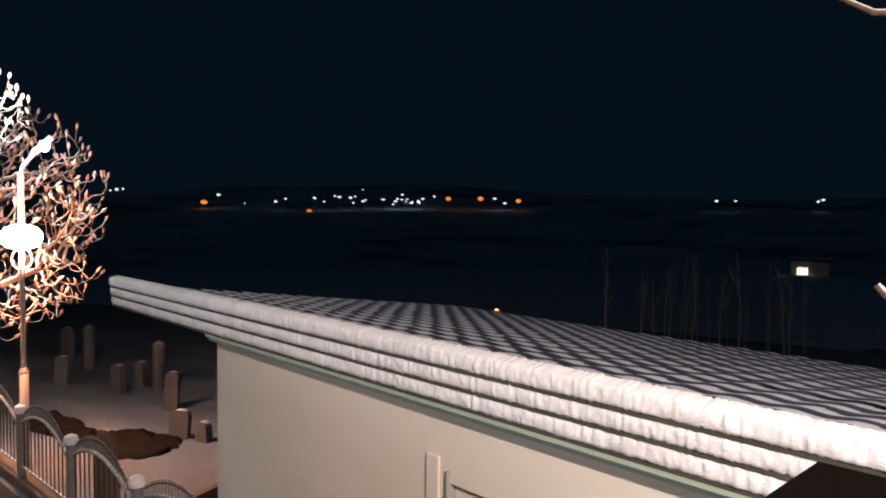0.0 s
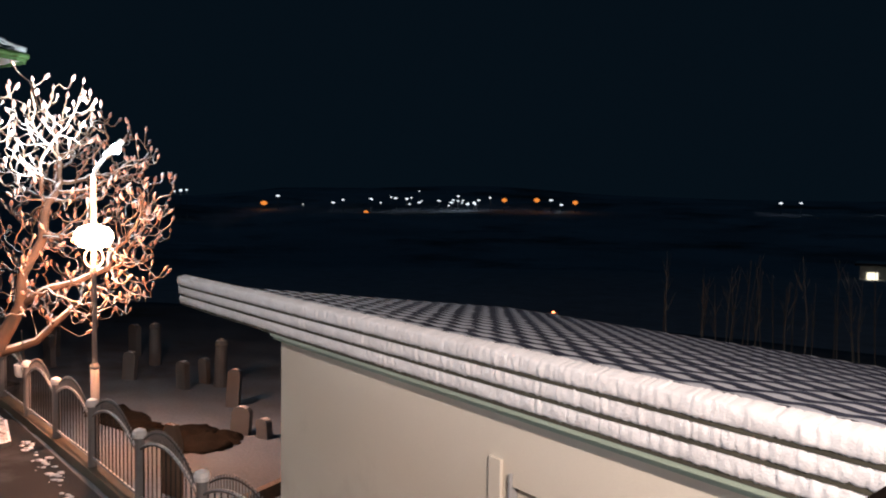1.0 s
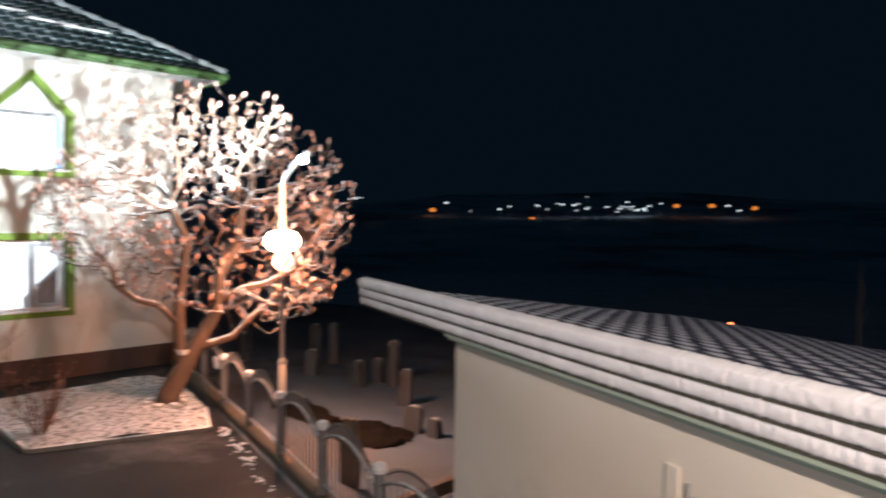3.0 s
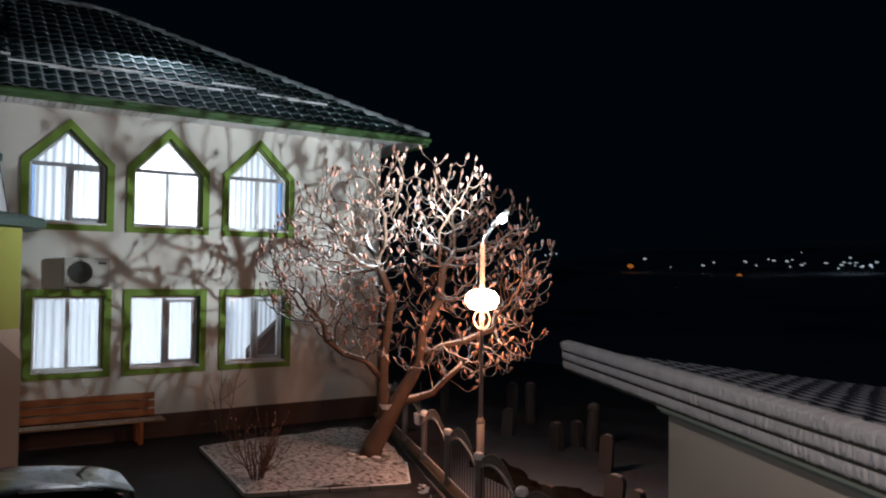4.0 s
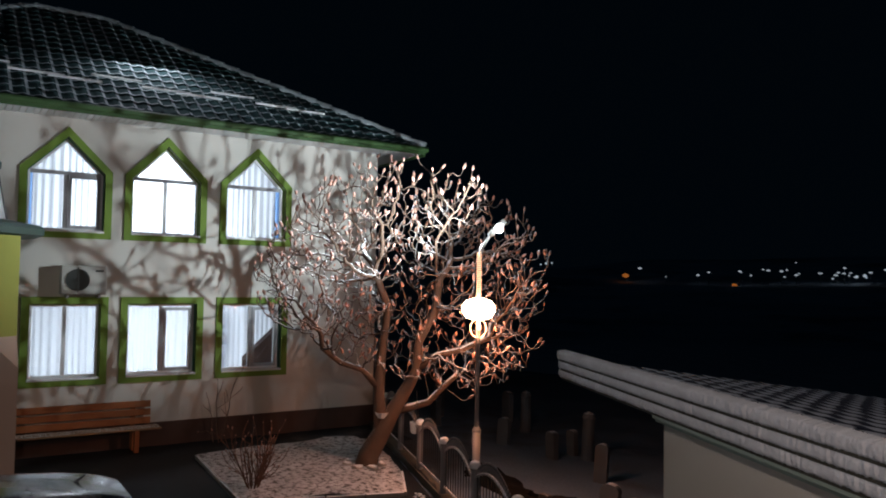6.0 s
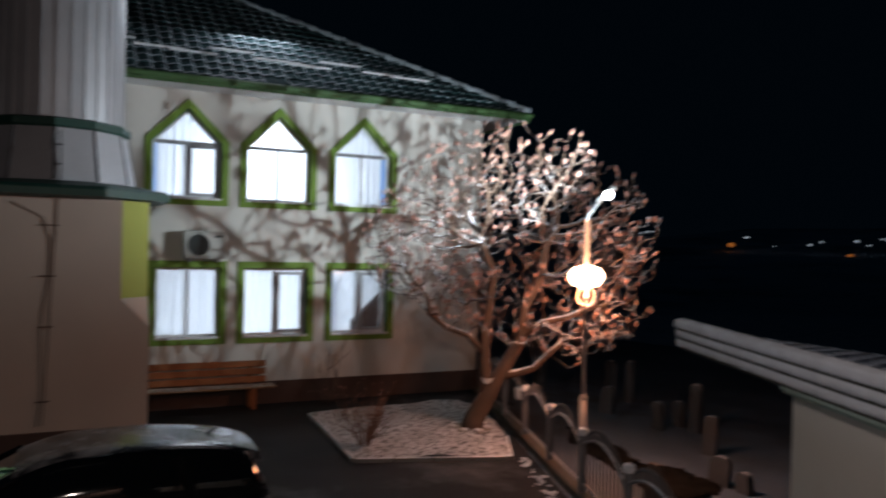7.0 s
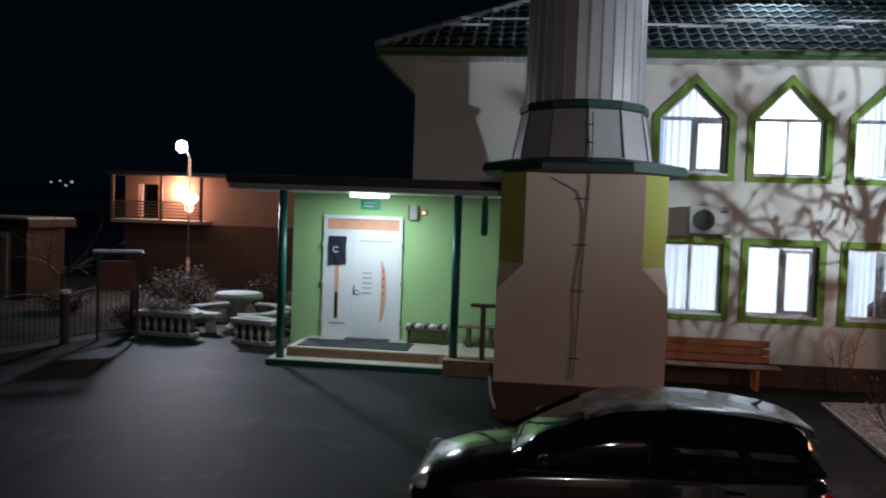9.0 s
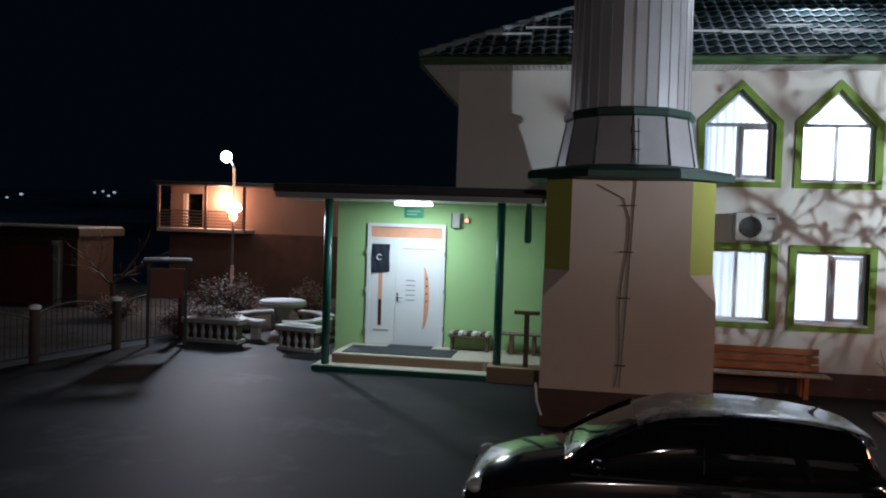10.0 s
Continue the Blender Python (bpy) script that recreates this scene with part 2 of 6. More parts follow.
def box(bm, x0, x1, y0, y1, z0, z1, bevel=0.0):
    v = bmesh.ops.create_cube(bm, size=1.0, matrix=Matrix.LocRotScale(((x0 + x1) / 2, (y0 + y1) / 2, (z0 + z1) / 2), None, (abs(x1 - x0), abs(y1 - y0), abs(z1 - z0))))["verts"]
    if bevel:
        edges = list({e for q in v for e in q.link_edges})
        bmesh.ops.bevel(bm, geom=edges, offset=bevel, segments=2, profile=0.5, affect="EDGES")
    return bm


def tube(bm, pts, radii, n=8, caps=True):
    """A round tube through the points, with a radius at each."""
    pts = [Vector(p) for p in pts]
    if not isinstance(radii, (list, tuple)):
        radii = [radii] * len(pts)
    rings, side = [], None
    for i, p in enumerate(pts):
        d = (pts[min(i + 1, len(pts) - 1)] - pts[max(i - 1, 0)]).normalized()
        if side is None:
            side = d.orthogonal().normalized()
        side = (side - d * side.dot(d)).normalized()
        up = d.cross(side)
        rings.append([bm.verts.new(p + radii[i] * (math.cos(a) * side + math.sin(a) * up)) for a in (2 * math.pi * k / n for k in range(n))])
    for a, b in zip(rings, rings[1:]):
        for k in range(n):
            bm.faces.new((a[k], a[(k + 1) % n], b[(k + 1) % n], b[k]))
    if caps:
        bm.faces.new(rings[0][::-1])
        bm.faces.new(rings[-1])
    return bm


def lathe(bm, profile, n=24, centre=(0, 0), phase=0.0):
    """A turned body from (radius, height) pairs."""
    rings = [[bm.verts.new((centre[0] + r * math.cos(a), centre[1] + r * math.sin(a), z)) for a in (phase + 2 * math.pi * k / n for k in range(n))] for r, z in profile]
    for a, b in zip(rings, rings[1:]):
        for k in range(n):
            bm.faces.new((a[k], a[(k + 1) % n], b[(k + 1) % n], b[k]))
    bm.faces.new(rings[0][::-1])
    bm.faces.new(rings[-1])
    return bm


def ball(bm, place, r, squash=(1, 1, 1), sub=2):
    bmesh.ops.create_icosphere(bm, subdivisions=sub, radius=1.0, matrix=Matrix.LocRotScale(place, None, (r * squash[0], r * squash[1], r * squash[2])))
    return bm


def slab(bm, loops, lift):
    """A plate with holes: the first loop is the outline, the others are openings; lift is its thickness as a vector."""
    edges = []
    for loop in loops:
        vs = [bm.verts.new(p) for p in loop]
        edges += [bm.edges.new((vs[i], vs[(i + 1) % len(vs)])) for i in range(len(vs))]
    faces = [g for g in bmesh.ops.triangle_fill(bm, edges=edges, use_beauty=True)["geom"] if isinstance(g, bmesh.types.BMFace)]
    more = bmesh.ops.extrude_face_region(bm, geom=faces)["geom"]
    bmesh.ops.translate(bm, verts=[g for g in more if isinstance(g, bmesh.types.BMVert)], vec=lift)
    bmesh.ops.recalc_face_normals(bm, faces=bm.faces)
    return bm


def finish(bm, name, mats, smooth=False):
    me = bpy.data.meshes.new(name)
    bmesh.ops.recalc_face_normals(bm, faces=bm.faces)
    bm.to_mesh(me)
    bm.free()
    for m in mats if isinstance(mats, (list, tuple)) else [mats]:
        me.materials.append(m)
    if smooth:
        me.shade_smooth()
    return me


def thing(name, place, label, category, group="", turn=0.0):
    ob = new(name)
    ob.matrix_world = pose(*place, 0, 0, turn)
    return tagged(ob, label, category, group)


def part(name, bm, mats, parent, label="", smooth=False):
    ob = new(name, finish(bm, name, mats, smooth))
    ob.parent = parent
    return tagged(ob, label) if label else ob


def structure(name, bm, mats, label, smooth=False, category=""):
    return tagged(new(name, finish(bm, name, mats, smooth)), label, category or name.split("_")[0], kind="structure")


B = bmesh.new

# ---- ground ----
FENCE = [(-10.78, 9.28), (-9.28, 8.79), (-7.77, 8.29), (-6.16, 7.73), (-4.56, 7.15)]


def ramp_at(x, xs, ys):
    return float(np.interp(x, xs, ys))


def ground_height(x, y):
    beyond = (x + 9.28) * 0.31 + (y - 8.79) * 0.95
    r, az = math.hypot(x - 0.8, y - 2.2), math.degrees(math.atan2(-(x - 0.8), y - 2.2))
    h = -0.03
    if beyond > 0:
        h -= 0.36 * min(beyond / 0.5, 1.0) + 0.065 * min(max(beyond - 0.5, 0), 45)
        h += 0.06 * noise.noise((x * 0.5, y * 0.5, 0)) * min(beyond, 1)
    if r > 40:
        crest = ramp_at(az, (-40, -5, 12, 20, 27, 35, 42, 48, 70, 110, 122, 135, 180), (26, 26, 29, 37, 48, 44, 41, 26, 24, 26, 34, 30, 26))
        h = h * max(0, 1 - (r - 40) / 60) + ramp_at(r, (40, 95, 150, 350, 700, 930, 1200, 1500, 3200), (-1, -3.2, -9, -30, -14, 9, crest, crest, 10))
        h += min((r - 40) / 400, 1) * 4 * noise.noise((x * 0.006, y * 0.006, 3))
    return h


bm = B()
radii, step = [], 0.45
while not radii or radii[-1] < 3100:
    radii.append((radii[-1] if radii else 0) + step)
    if radii[-1] > 24:
        step *= 1.17
rings = [[bm.verts.new((x, y, ground_height(x, y))) for x, y in ((-4 + r * math.cos(a), 4 + r * math.sin(a)) for a in (2 * math.pi * k / 180 for k in range(180)))] for r in radii]
for a, b in zip(rings, rings[1:]):
    for k in range(180):
        bm.faces.new((a[k], a[(k + 1) % 180], b[(k + 1) % 180], b[k])).material_index = 0
bm.faces.new(rings[0])
# beyond 42 m the ground takes the haze-tinted snow colour
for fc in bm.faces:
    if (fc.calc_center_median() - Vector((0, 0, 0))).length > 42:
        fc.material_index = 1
structure("ground", bm, [FIELD, HAZY_HILL], "snow-dusted field falling away to dark hills", True)

bm = B()
slab(bm, [[(8, -12, 0), (8, 2.2, 0), (-4.4, 6.95, 0), (-10.8, 9.14, 0), (-13.4, 10.02, 0), (-13.4, 10.72, 0), (-15.2, 10.72, 0), (-16.5, 0.5, 0), (-17.0, -4.6, 0), (-20.5, -5.2, 0), (-20.5, -9.0, 0), (-17.4, -8.78, 0), (-12.8, -10.05, 0)]], (0, 0, -0.02))
structure("pavement", bm, ASPHALT, "damp dark asphalt courtyard with thin frost")

# flower bed with a snow crust and a stone edging
bed = [(-13.75, 6.30), (-10.46, 6.04), (-9.72, 8.36), (-10.9, 8.98), (-13.3, 9.75), (-14.0, 9.6)]
bm = B()
inner = [bm.verts.new((x, y, 0.03)) for x, y in bed]
fc = bm.faces.new(inner)
bmesh.ops.triangulate(bm, faces=[fc])
bmesh.ops.subdivide_edges(bm, edges=bm.edges[:], cuts=14, use_grid_fill=True)
for v in bm.verts:
    v.co.z += 0.05 + 0.05 * noise.noise((v.co.x * 1.3, v.co.y * 1.3, 0)) + 0.03 * noise.noise((v.co.x * 5, v.co.y * 5, 2))
flower_bed = thing("flower_bed", (0, 0, 0), "flower bed under patchy thin snow", "flower bed")
part("soil", bm, SOIL_SNOW, flower_bed, "soil crusted with thin snow", True)
bm = B()
for (xa, ya), (xb, yb) in zip(bed[:3], bed[1:4]):
    n = max(2, int(math.hypot(xb - xa, yb - ya) / 0.5))
    for i in range(n):
        p, q = Vector((xa, ya, 0)).lerp(Vector((xb, yb, 0)), (i + 0.02) / n), Vector((xa, ya, 0)).lerp(Vector((xb, yb, 0)), (i + 0.98) / n)
        c = tube(B(), [p + Vector((0, 0, 0.03)), q + Vector((0, 0, 0.03))], 0.05, 4)
        part("edging_stone", c, CONCRETE, flower_bed)

# ---- mosque building ----
FX = -15.24
UP = [(4.155, 1.59), (5.975, 1.59), (7.83, 1.56)]
LOW = [(4.21, 1.48), (5.965, 1.59), (7.805, 1.55)]
Z_UP, Z_LOW, H_LOW, TRIM = 4.02, 1.26, 1.66, 0.13


def arch_loop(w, inset):
    h = w / 2 - inset
    return [(-h, inset), (h, inset), (h, 1.29 - 0.41 * inset), (0, 2.09 - 1.414 * inset - (0.795 - w / 2)), (-h, 1.29 - 0.41 * inset)]


def rect_loop(w, inset):
    h = w / 2 - inset
    return [(-h, inset), (h, inset), (h, H_LOW - inset), (-h, H_LOW - inset)]


holes = [[(FX, yc + a, Z_UP + b) for a, b in arch_loop(w, TRIM)] for yc, w in UP] + [[(FX, yc + a, Z_LOW + b) for a, b in rect_loop(w, TRIM)] for yc, w in LOW]
bm = slab(B(), [[(FX, -1.43, 3.62), (FX, 0.6, 3.62), (FX, 0.6, 0), (FX, 10.73, 0), (FX, 10.73, 6.46), (FX, -1.43, 6.46)], *holes], (-0.30, 0, 0))
structure("wall_front", bm, STUCCO, "cream stucco front wall of the mosque with six window openings")
structure("wall_east", box(B(), -23.6, FX - 0.305, 10.43, 10.73, 0, 6.46), STUCCO, "cream stucco side wall of the mosque")
structure("wall_west", box(B(), -23.6, FX - 0.305, -1.43, -1.13, 3.62, 6.46), STUCCO, "cream stucco side wall above the porch")
structure("wall_back", box(B(), -23.9, -23.605, -1.43, 10.73, 0, 6.46), STUCCO, "cream stucco rear wall of the mosque")
structure("baseboard_front", box(B(), FX - 0.02, FX + 0.04, 0.6, 10.76, 0, 0.46, 0.008), PLINTH, "dark brown painted plinth band")
structure("wall_porch", box(B(), -16.76, -16.46, -4.32, 0.75, 0, 3.62), PORCH_GREEN, "bright green stucco wall behind the porch")
structure("wall_porch_side", box(B(), -22, -16.765, -4.32, -4.02, 0, 3.62), PORCH_GREEN, "green stucco side wall of the entrance hall")
structure("wall_recess", box(B(), -16.455, FX - 0.305, 0.6, 0.9, 0, 3.62), STUCCO, "cream stucco return wall beside the porch")

# hall interior
structure("floor_hall", box(B(), -21.3, FX - 0.31, 1.0, 10.4, 3.25, 3.45), ROOM, "pale interior floor slab")
structure("floor_hall_lower", box(B(), -21.3, FX - 0.31, 1.0, 10.4, 0.02, 0.12), ROOM, "pale ground floor of the hall")
structure("ceiling_hall", box(B(), -21.3, FX - 0.31, 1.0, 10.4, 6.36, 6.44), ROOM, "white hall ceiling")
structure("wall_hall", box(B(), -21.5, -21.305, 1.0, 10.4, 0.12, 6.36), ROOM, "pale rear wall of the hall")


def ring_prism(bm, outer, inner, x0, x1):
    """A frame between two loops of (y, z), from depth x0 to x1."""
    n = len(outer)
    v = [[bm.verts.new((x, a, b)) for a, b in loop] for loop, x in ((outer, x0), (inner, x0), (outer, x1), (inner, x1))]
    for i in range(n):
        j = (i + 1) % n
        bm.faces.new((v[0][i], v[0][j], v[1][j], v[1][i]))
        bm.faces.new((v[2][i], v[3][i], v[3][j], v[2][j]))
        bm.faces.new((v[0][i], v[2][i], v[2][j], v[0][j]))
        bm.faces.new((v[1][i], v[1][j], v[3][j], v[3][i]))
    return bm


def window(index, yc, w, z0, arched, sash):
    loop = arch_loop if arched else rect_loop
    win = tagged(new("window_%d" % index), "white-framed window with lit white curtains in a green surround" + (" under a pointed head" if arched else ""), "window", kind="structure")
    win.matrix_world = pose(FX, yc, z0)
    part("surround", ring_prism(B(), loop(w, 0), loop(w, TRIM), 0.045, -0.06), TRIM_GREEN, win, "olive green painted surround")
    # darker green on some reveals puts the unlit jamb's shade into the colour
    part("reveal", ring_prism(B(), loop(w, TRIM - 0.002), loop(w, TRIM + 0.015), -0.062, -0.20), DARK_GREEN if sash > 0 else TRIM_GREEN, win)
    part("window_frame", ring_prism(B(), loop(w, TRIM + 0.002), loop(w, TRIM + 0.06), -0.14, -0.21), PVC, win)
    lo, hi, side = TRIM + 0.06, (1.22 if arched else H_LOW - TRIM - 0.06), w / 2 - TRIM - 0.06
    part("mullion", box(B(), -0.205, -0.135, -0.035, 0.035, lo, hi, 0.006), PVC_GREY if sash else PVC, win)
    if arched:
        part("transom", box(B(), -0.206, -0.132, -side, side, hi - 0.02, hi + 0.05, 0.006), PVC_GREY, win)
    if sash:
        a, b = (0.04, side) if sash > 0 else (-side, -0.04)
        part("sash", ring_prism(B(), [(a, lo), (b, lo), (b, hi - 0.02), (a, hi - 0.02)], [(a + 0.06, lo + 0.06), (b - 0.06, lo + 0.06), (b - 0.06, hi - 0.08), (a + 0.06, hi - 0.08)], -0.118, -0.185), PVC_GREY, win, "grey opening sash")
    for a, b in ((-side, -0.036), (0.036, side)):
        p = part("pane", box(B(), -0.176, -0.170, a, b, lo, hi - 0.02), GLASS, win)
        p.visible_shadow = False
    if arched:
        h = side - 0.04
        bm = slab(B(), [[(-0.176, -h, hi + 0.05), (-0.176, h, hi + 0.05), (-0.176, 0, hi + 0.05 + h * 0.95)]], (0.006, 0, 0))
        part("pane", bm, GLASS, win).visible_shadow = False
    part("window_sill", box(B(), -0.14, 0.07, -w / 2 + TRIM, w / 2 - TRIM, TRIM - 0.02, TRIM + 0.018, 0.006), PVC, win, "white sheet sill")


def curtain(yc, z0, y0, y1, h, mat, label, amp=0.020, x=FX - 0.42):
    bm, n = B(), max(6, int((y1 - y0) / 0.018))
    cols = []
    for i in range(n + 1):
        y = y0 + (y1 - y0) * i / n
        d = amp * math.sin(y * 2 * math.pi / 0.13 + 1.4 * math.sin(y * 7.0 + yc)) + 0.4 * amp * math.sin(y * 2 * math.pi / 0.047)
        cols.append([bm.verts.new((d * (0.55 + 0.45 * (1 - k / 3)), y, h * k / 3)) for k in range(4)])
    for a, b in zip(cols, cols[1:]):
        for k in range(3):
            bm.faces.new((a[k], b[k], b[k + 1], a[k + 1]))
    c = new("curtain", finish(bm, "curtain", mat, True))
    c.matrix_world = pose(x, yc, z0)
    tagged(c, label, "curtain", "window curtains")


for i, (yc, w) in enumerate(UP):
    window(i + 1, yc, w, Z_UP, True, 1 if i == 0 else 0)
    curtain(yc, Z_UP + 0.05, -0.52 if i == 0 else -0.72, 0.72 if i != 2 else 0.56, 2.05, CURTAIN, "long white pleated curtain drawn across the window")
for i, (yc, w) in enumerate(LOW):
    window(i + 4, yc, w, Z_LOW, False, (0, 1, 1)[i])
    if i < 2:
        curtain(yc, Z_LOW + 0.02, -0.72, 0.60 if i == 0 else 0.72, 1.66, CURTAIN, "white pleated curtain drawn across the window")
curtain(7.805, Z_LOW + 0.02, -0.50, -0.05, 1.66, CURTAIN, "white pleated curtain drawn half open")
curtain(7.805, Z_LOW + 0.02, -0.72, -0.52, 1.66, CURTAIN_BLUE, "blue curtain gathered at the window edge")
curtain(4.155, Z_UP + 0.05, -0.74, -0.54, 2.0, CURTAIN_BLUE, "blue curtain gathered at the window edge")
curtain(7.83, Z_UP + 0.05, 0.57, 0.72, 2.0, CURTAIN_BLUE, "blue curtain gathered at the window edge")
curtain(4.21, Z_LOW + 0.02, 0.61, 0.76, 1.66, CURTAIN_BLUE, "blue curtain gathered at the window edge")
curtain(7.85, Z_LOW + 0.02, -0.25, 1.2, 1.66, CURTAIN, "white pleated curtain behind the stair", x=FX - 1.3)
bm = slab(B(), [[(0, -0.10, 0.0), (0, 0.80, 0.0), (0, 0.80, 0.92), (0, -0.10, 0.08)]], (-0.25, 0, 0))
stair = thing("stair_flight", (-16.0, 7.9, 1.35), "grey underside of an indoor stair flight by the window", "stair")
part("string", bm, PLINTH, stair)
part("newel_post", box(B(), -0.1, 0.1, -0.75, -0.65, -1.23, 1.2), ROOM, stair)

# roof: hipped, metal tile in waves and courses
EAVE = (-14.60, -24.40, -2.13, 11.65, 6.44)
RIDGE_Y, RIDGE_X, RIDGE_Z = (3.85, 5.36), -19.50, 9.55


def tiled_plane(bm, inside, origin, along, up, width, length, course, wave, lift, snowy, nu=6, nv=4):
    """A sheet of pressed tiles: waves across, a step at each course. inside(u, v) trims it, snowy(u, v, a, b) picks snow-covered facets."""
    along, up = Vector(along).normalized(), Vector(up).normalized()
    normal = along.cross(up)
    if normal.z < 0:
        normal = -normal
    us = [i * wave / nu for i in range(int(width / wave * nu) + 2)]
    vs = []
    for c in range(int(length / course) + 1):
        vs += [(c + f) * course for f in ([0.0, 0.16] + [0.16 + 0.84 * k / (nv - 1) for k in range(1, nv - 1)] + [0.985])]
    grid = {}

    def vert(i, j):
        if (i, j) not in grid:
            u, v = us[i], vs[j]
            b = v / course - math.floor(v / course + 1e-6)
            a = u / wave - math.floor(u / wave)
            h = lift * (0.5 + 0.5 * math.cos(2 * math.pi * a)) * 0.75 + lift * (1.0 - b) * 0.8
            grid[i, j] = bm.verts.new(Vector(origin) + along * u + up * v + normal * h)
        return grid[i, j]

    for i in range(len(us) - 1):
        for j in range(len(vs) - 1):
            u, v = (us[i] + us[i + 1]) / 2, (vs[j] + vs[j + 1]) / 2
            if inside(u, v):
                f = bm.faces.new((vert(i, j), vert(i + 1, j), vert(i + 1, j + 1), vert(i, j + 1)))
                f.material_index = snowy(u, v, u / wave % 1, v / course % 1)


mosque_roof = tagged(new("roof"), "hipped dark green metal tile roof dusted with snow", "roof", kind="structure")
run = EAVE[0] - RIDGE_X
slope = math.hypot(run, RIDGE_Z - EAVE[4])
rise = (RIDGE_Z - EAVE[4]) / run
end_run = {"west": RIDGE_Y[0] - EAVE[2], "east": EAVE[3] - RIDGE_Y[1]}


def roof_lit_frost(u, v, a, b):
    n = noise.noise((u * 0.7, v * 0.7, 5)) + 0.5 * noise.noise((u * 4, v * 4, 8))
    # frost on steps and lamp-facing wave sides also paints the lamp light they catch
    if b < 0.17:
        return 2 if n > -0.35 else 0
    if 0.12 < a < 0.38:
        return 2 if n > -0.40 else 0
    return 0


W_FRONT = EAVE[3] - EAVE[2]
bm = B()
tiled_plane(bm, lambda u, v: v < slope and v / slope * end_run["west"] < u < W_FRONT - v / slope * end_run["east"], (EAVE[0], EAVE[2], EAVE[4]), (0, 1, 0), (-1, 0, rise), W_FRONT, slope, 0.36, 0.26, 0.045, roof_lit_frost, 5, 4)
part("tile_sheet", bm, [TILE, SNOW, FROST], mosque_roof, "pressed metal tiles with frost colour on steps and lamp-facing wave sides")
for end, y_eave, way in (("west", EAVE[2], 1), ("east", EAVE[3], -1)):
    fall = math.hypot(end_run[end], RIDGE_Z - EAVE[4])
    bm = B()
    tiled_plane(bm, lambda u, v: v < fall and v / fall * run < u < (EAVE[0] - EAVE[1]) - v / fall * run, (EAVE[0], y_eave, EAVE[4]), (-1, 0, 0), (0, way, (RIDGE_Z - EAVE[4]) / end_run[end]), EAVE[0] - EAVE[1], fall, 0.36, 0.26, 0.045, roof_lit_frost, 4, 3)
    part("tile_sheet", bm, [TILE, SNOW, FROST], mosque_roof)
bm = B()
corners = [(EAVE[0], EAVE[2]), (EAVE[0], EAVE[3]), (EAVE[1], EAVE[3]), (EAVE[1], EAVE[2])]
cv = [bm.verts.new((x, y, EAVE[4] - 0.06)) for x, y in corners]
ra, rb = bm.verts.new((RIDGE_X, RIDGE_Y[0], RIDGE_Z - 0.06)), bm.verts.new((RIDGE_X, RIDGE_Y[1], RIDGE_Z - 0.06))
for f in ((cv[0], cv[1], rb, ra), (cv[1], cv[2], rb), (cv[2], cv[3], ra, rb), (cv[3], cv[0], ra)):
    bm.faces.new(f)
part("deck", bm, TILE, mosque_roof)
for a, b in (((EAVE[0], EAVE[2], EAVE[4]), (RIDGE_X, RIDGE_Y[0], RIDGE_Z)), ((EAVE[0], EAVE[3], EAVE[4]), (RIDGE_X, RIDGE_Y[1], RIDGE_Z)), ((RIDGE_X, RIDGE_Y[0], RIDGE_Z), (RIDGE_X, RIDGE_Y[1], RIDGE_Z))):
    a, b = Vector(a), Vector(b)
    n = max(3, int((b - a).length / 0.4))
    for i in range(n):
        part("ridge_cap", tube(B(), [a.lerp(b, i / n) + Vector((0, 0, 0.05)), a.lerp(b, (i + 1.12) / n) + Vector((0, 0, 0.03))], [0.085, 0.070], 8), [FROST], mosque_roof)
for row, (v, start) in enumerate(((0.95, 0.9), (1.32, 1.7), (1.02, 2.6))):
    for k in range(6):
        y = EAVE[2] + start + 0.3 + k * 2.35
        if v / slope * end_run["west"] + 0.2 < y - EAVE[2] < W_FRONT - v / slope * end_run["east"] - 1.2:
            x, z = EAVE[0] - v * run / slope, EAVE[4] + v * (RIDGE_Z - EAVE[4]) / slope
            part("snow_guard", tube(B(), [(x + 0.02, y, z + 0.13), (x + 0.02, y + 0.95, z + 0.13)], 0.028, 6), SNOW, mosque_roof, "snow guard bar topped with snow")
X0, X1, Y0, Y1, ZE = EAVE
structure("trim_eaves_front", box(B(), X0 - 0.03, X0 + 0.02, Y0, Y1, ZE - 0.16, ZE + 0.02, 0.006), EAVES_GREEN, "olive green eaves board along the front")
structure("trim_eaves_west", box(B(), X1, X0 - 0.035, Y0 - 0.02, Y0 + 0.03, ZE - 0.20, ZE + 0.02, 0.006), EAVES_GREEN, "olive green eaves board")
structure("trim_eaves_east", box(B(), X1, X0 - 0.035, Y1 - 0.03, Y1 + 0.02, ZE - 0.20, ZE + 0.02, 0.006), EAVES_GREEN, "olive green eaves board")
gutter = tagged(new("gutter"), "half-round dark green gutter along the eaves", "gutter", kind="structure")
part("trough", tube(B(), [(X0 + 0.08, Y0, ZE - 0.06), (X0 + 0.08, Y1, ZE - 0.06)], 0.06, 10), EAVES_GREEN, gutter)
soffit = tagged(new("soffit"), "white slatted eaves soffit", "soffit", kind="structure")
for k in range(int((Y1 - Y0 - 0.1) / 0.11)):
    part("slat", box(B(), FX + 0.004, X0 - 0.035, Y0 + 0.05 + k * 0.11, Y0 + 0.145 + k * 0.11, ZE - 0.16, ZE - 0.145), PVC, soffit)
bm = box(B(), X1 + 0.03, FX, Y0 + 0.035, -1.435, ZE - 0.16, ZE - 0.145)
part("west_board", bm, PVC, soffit)
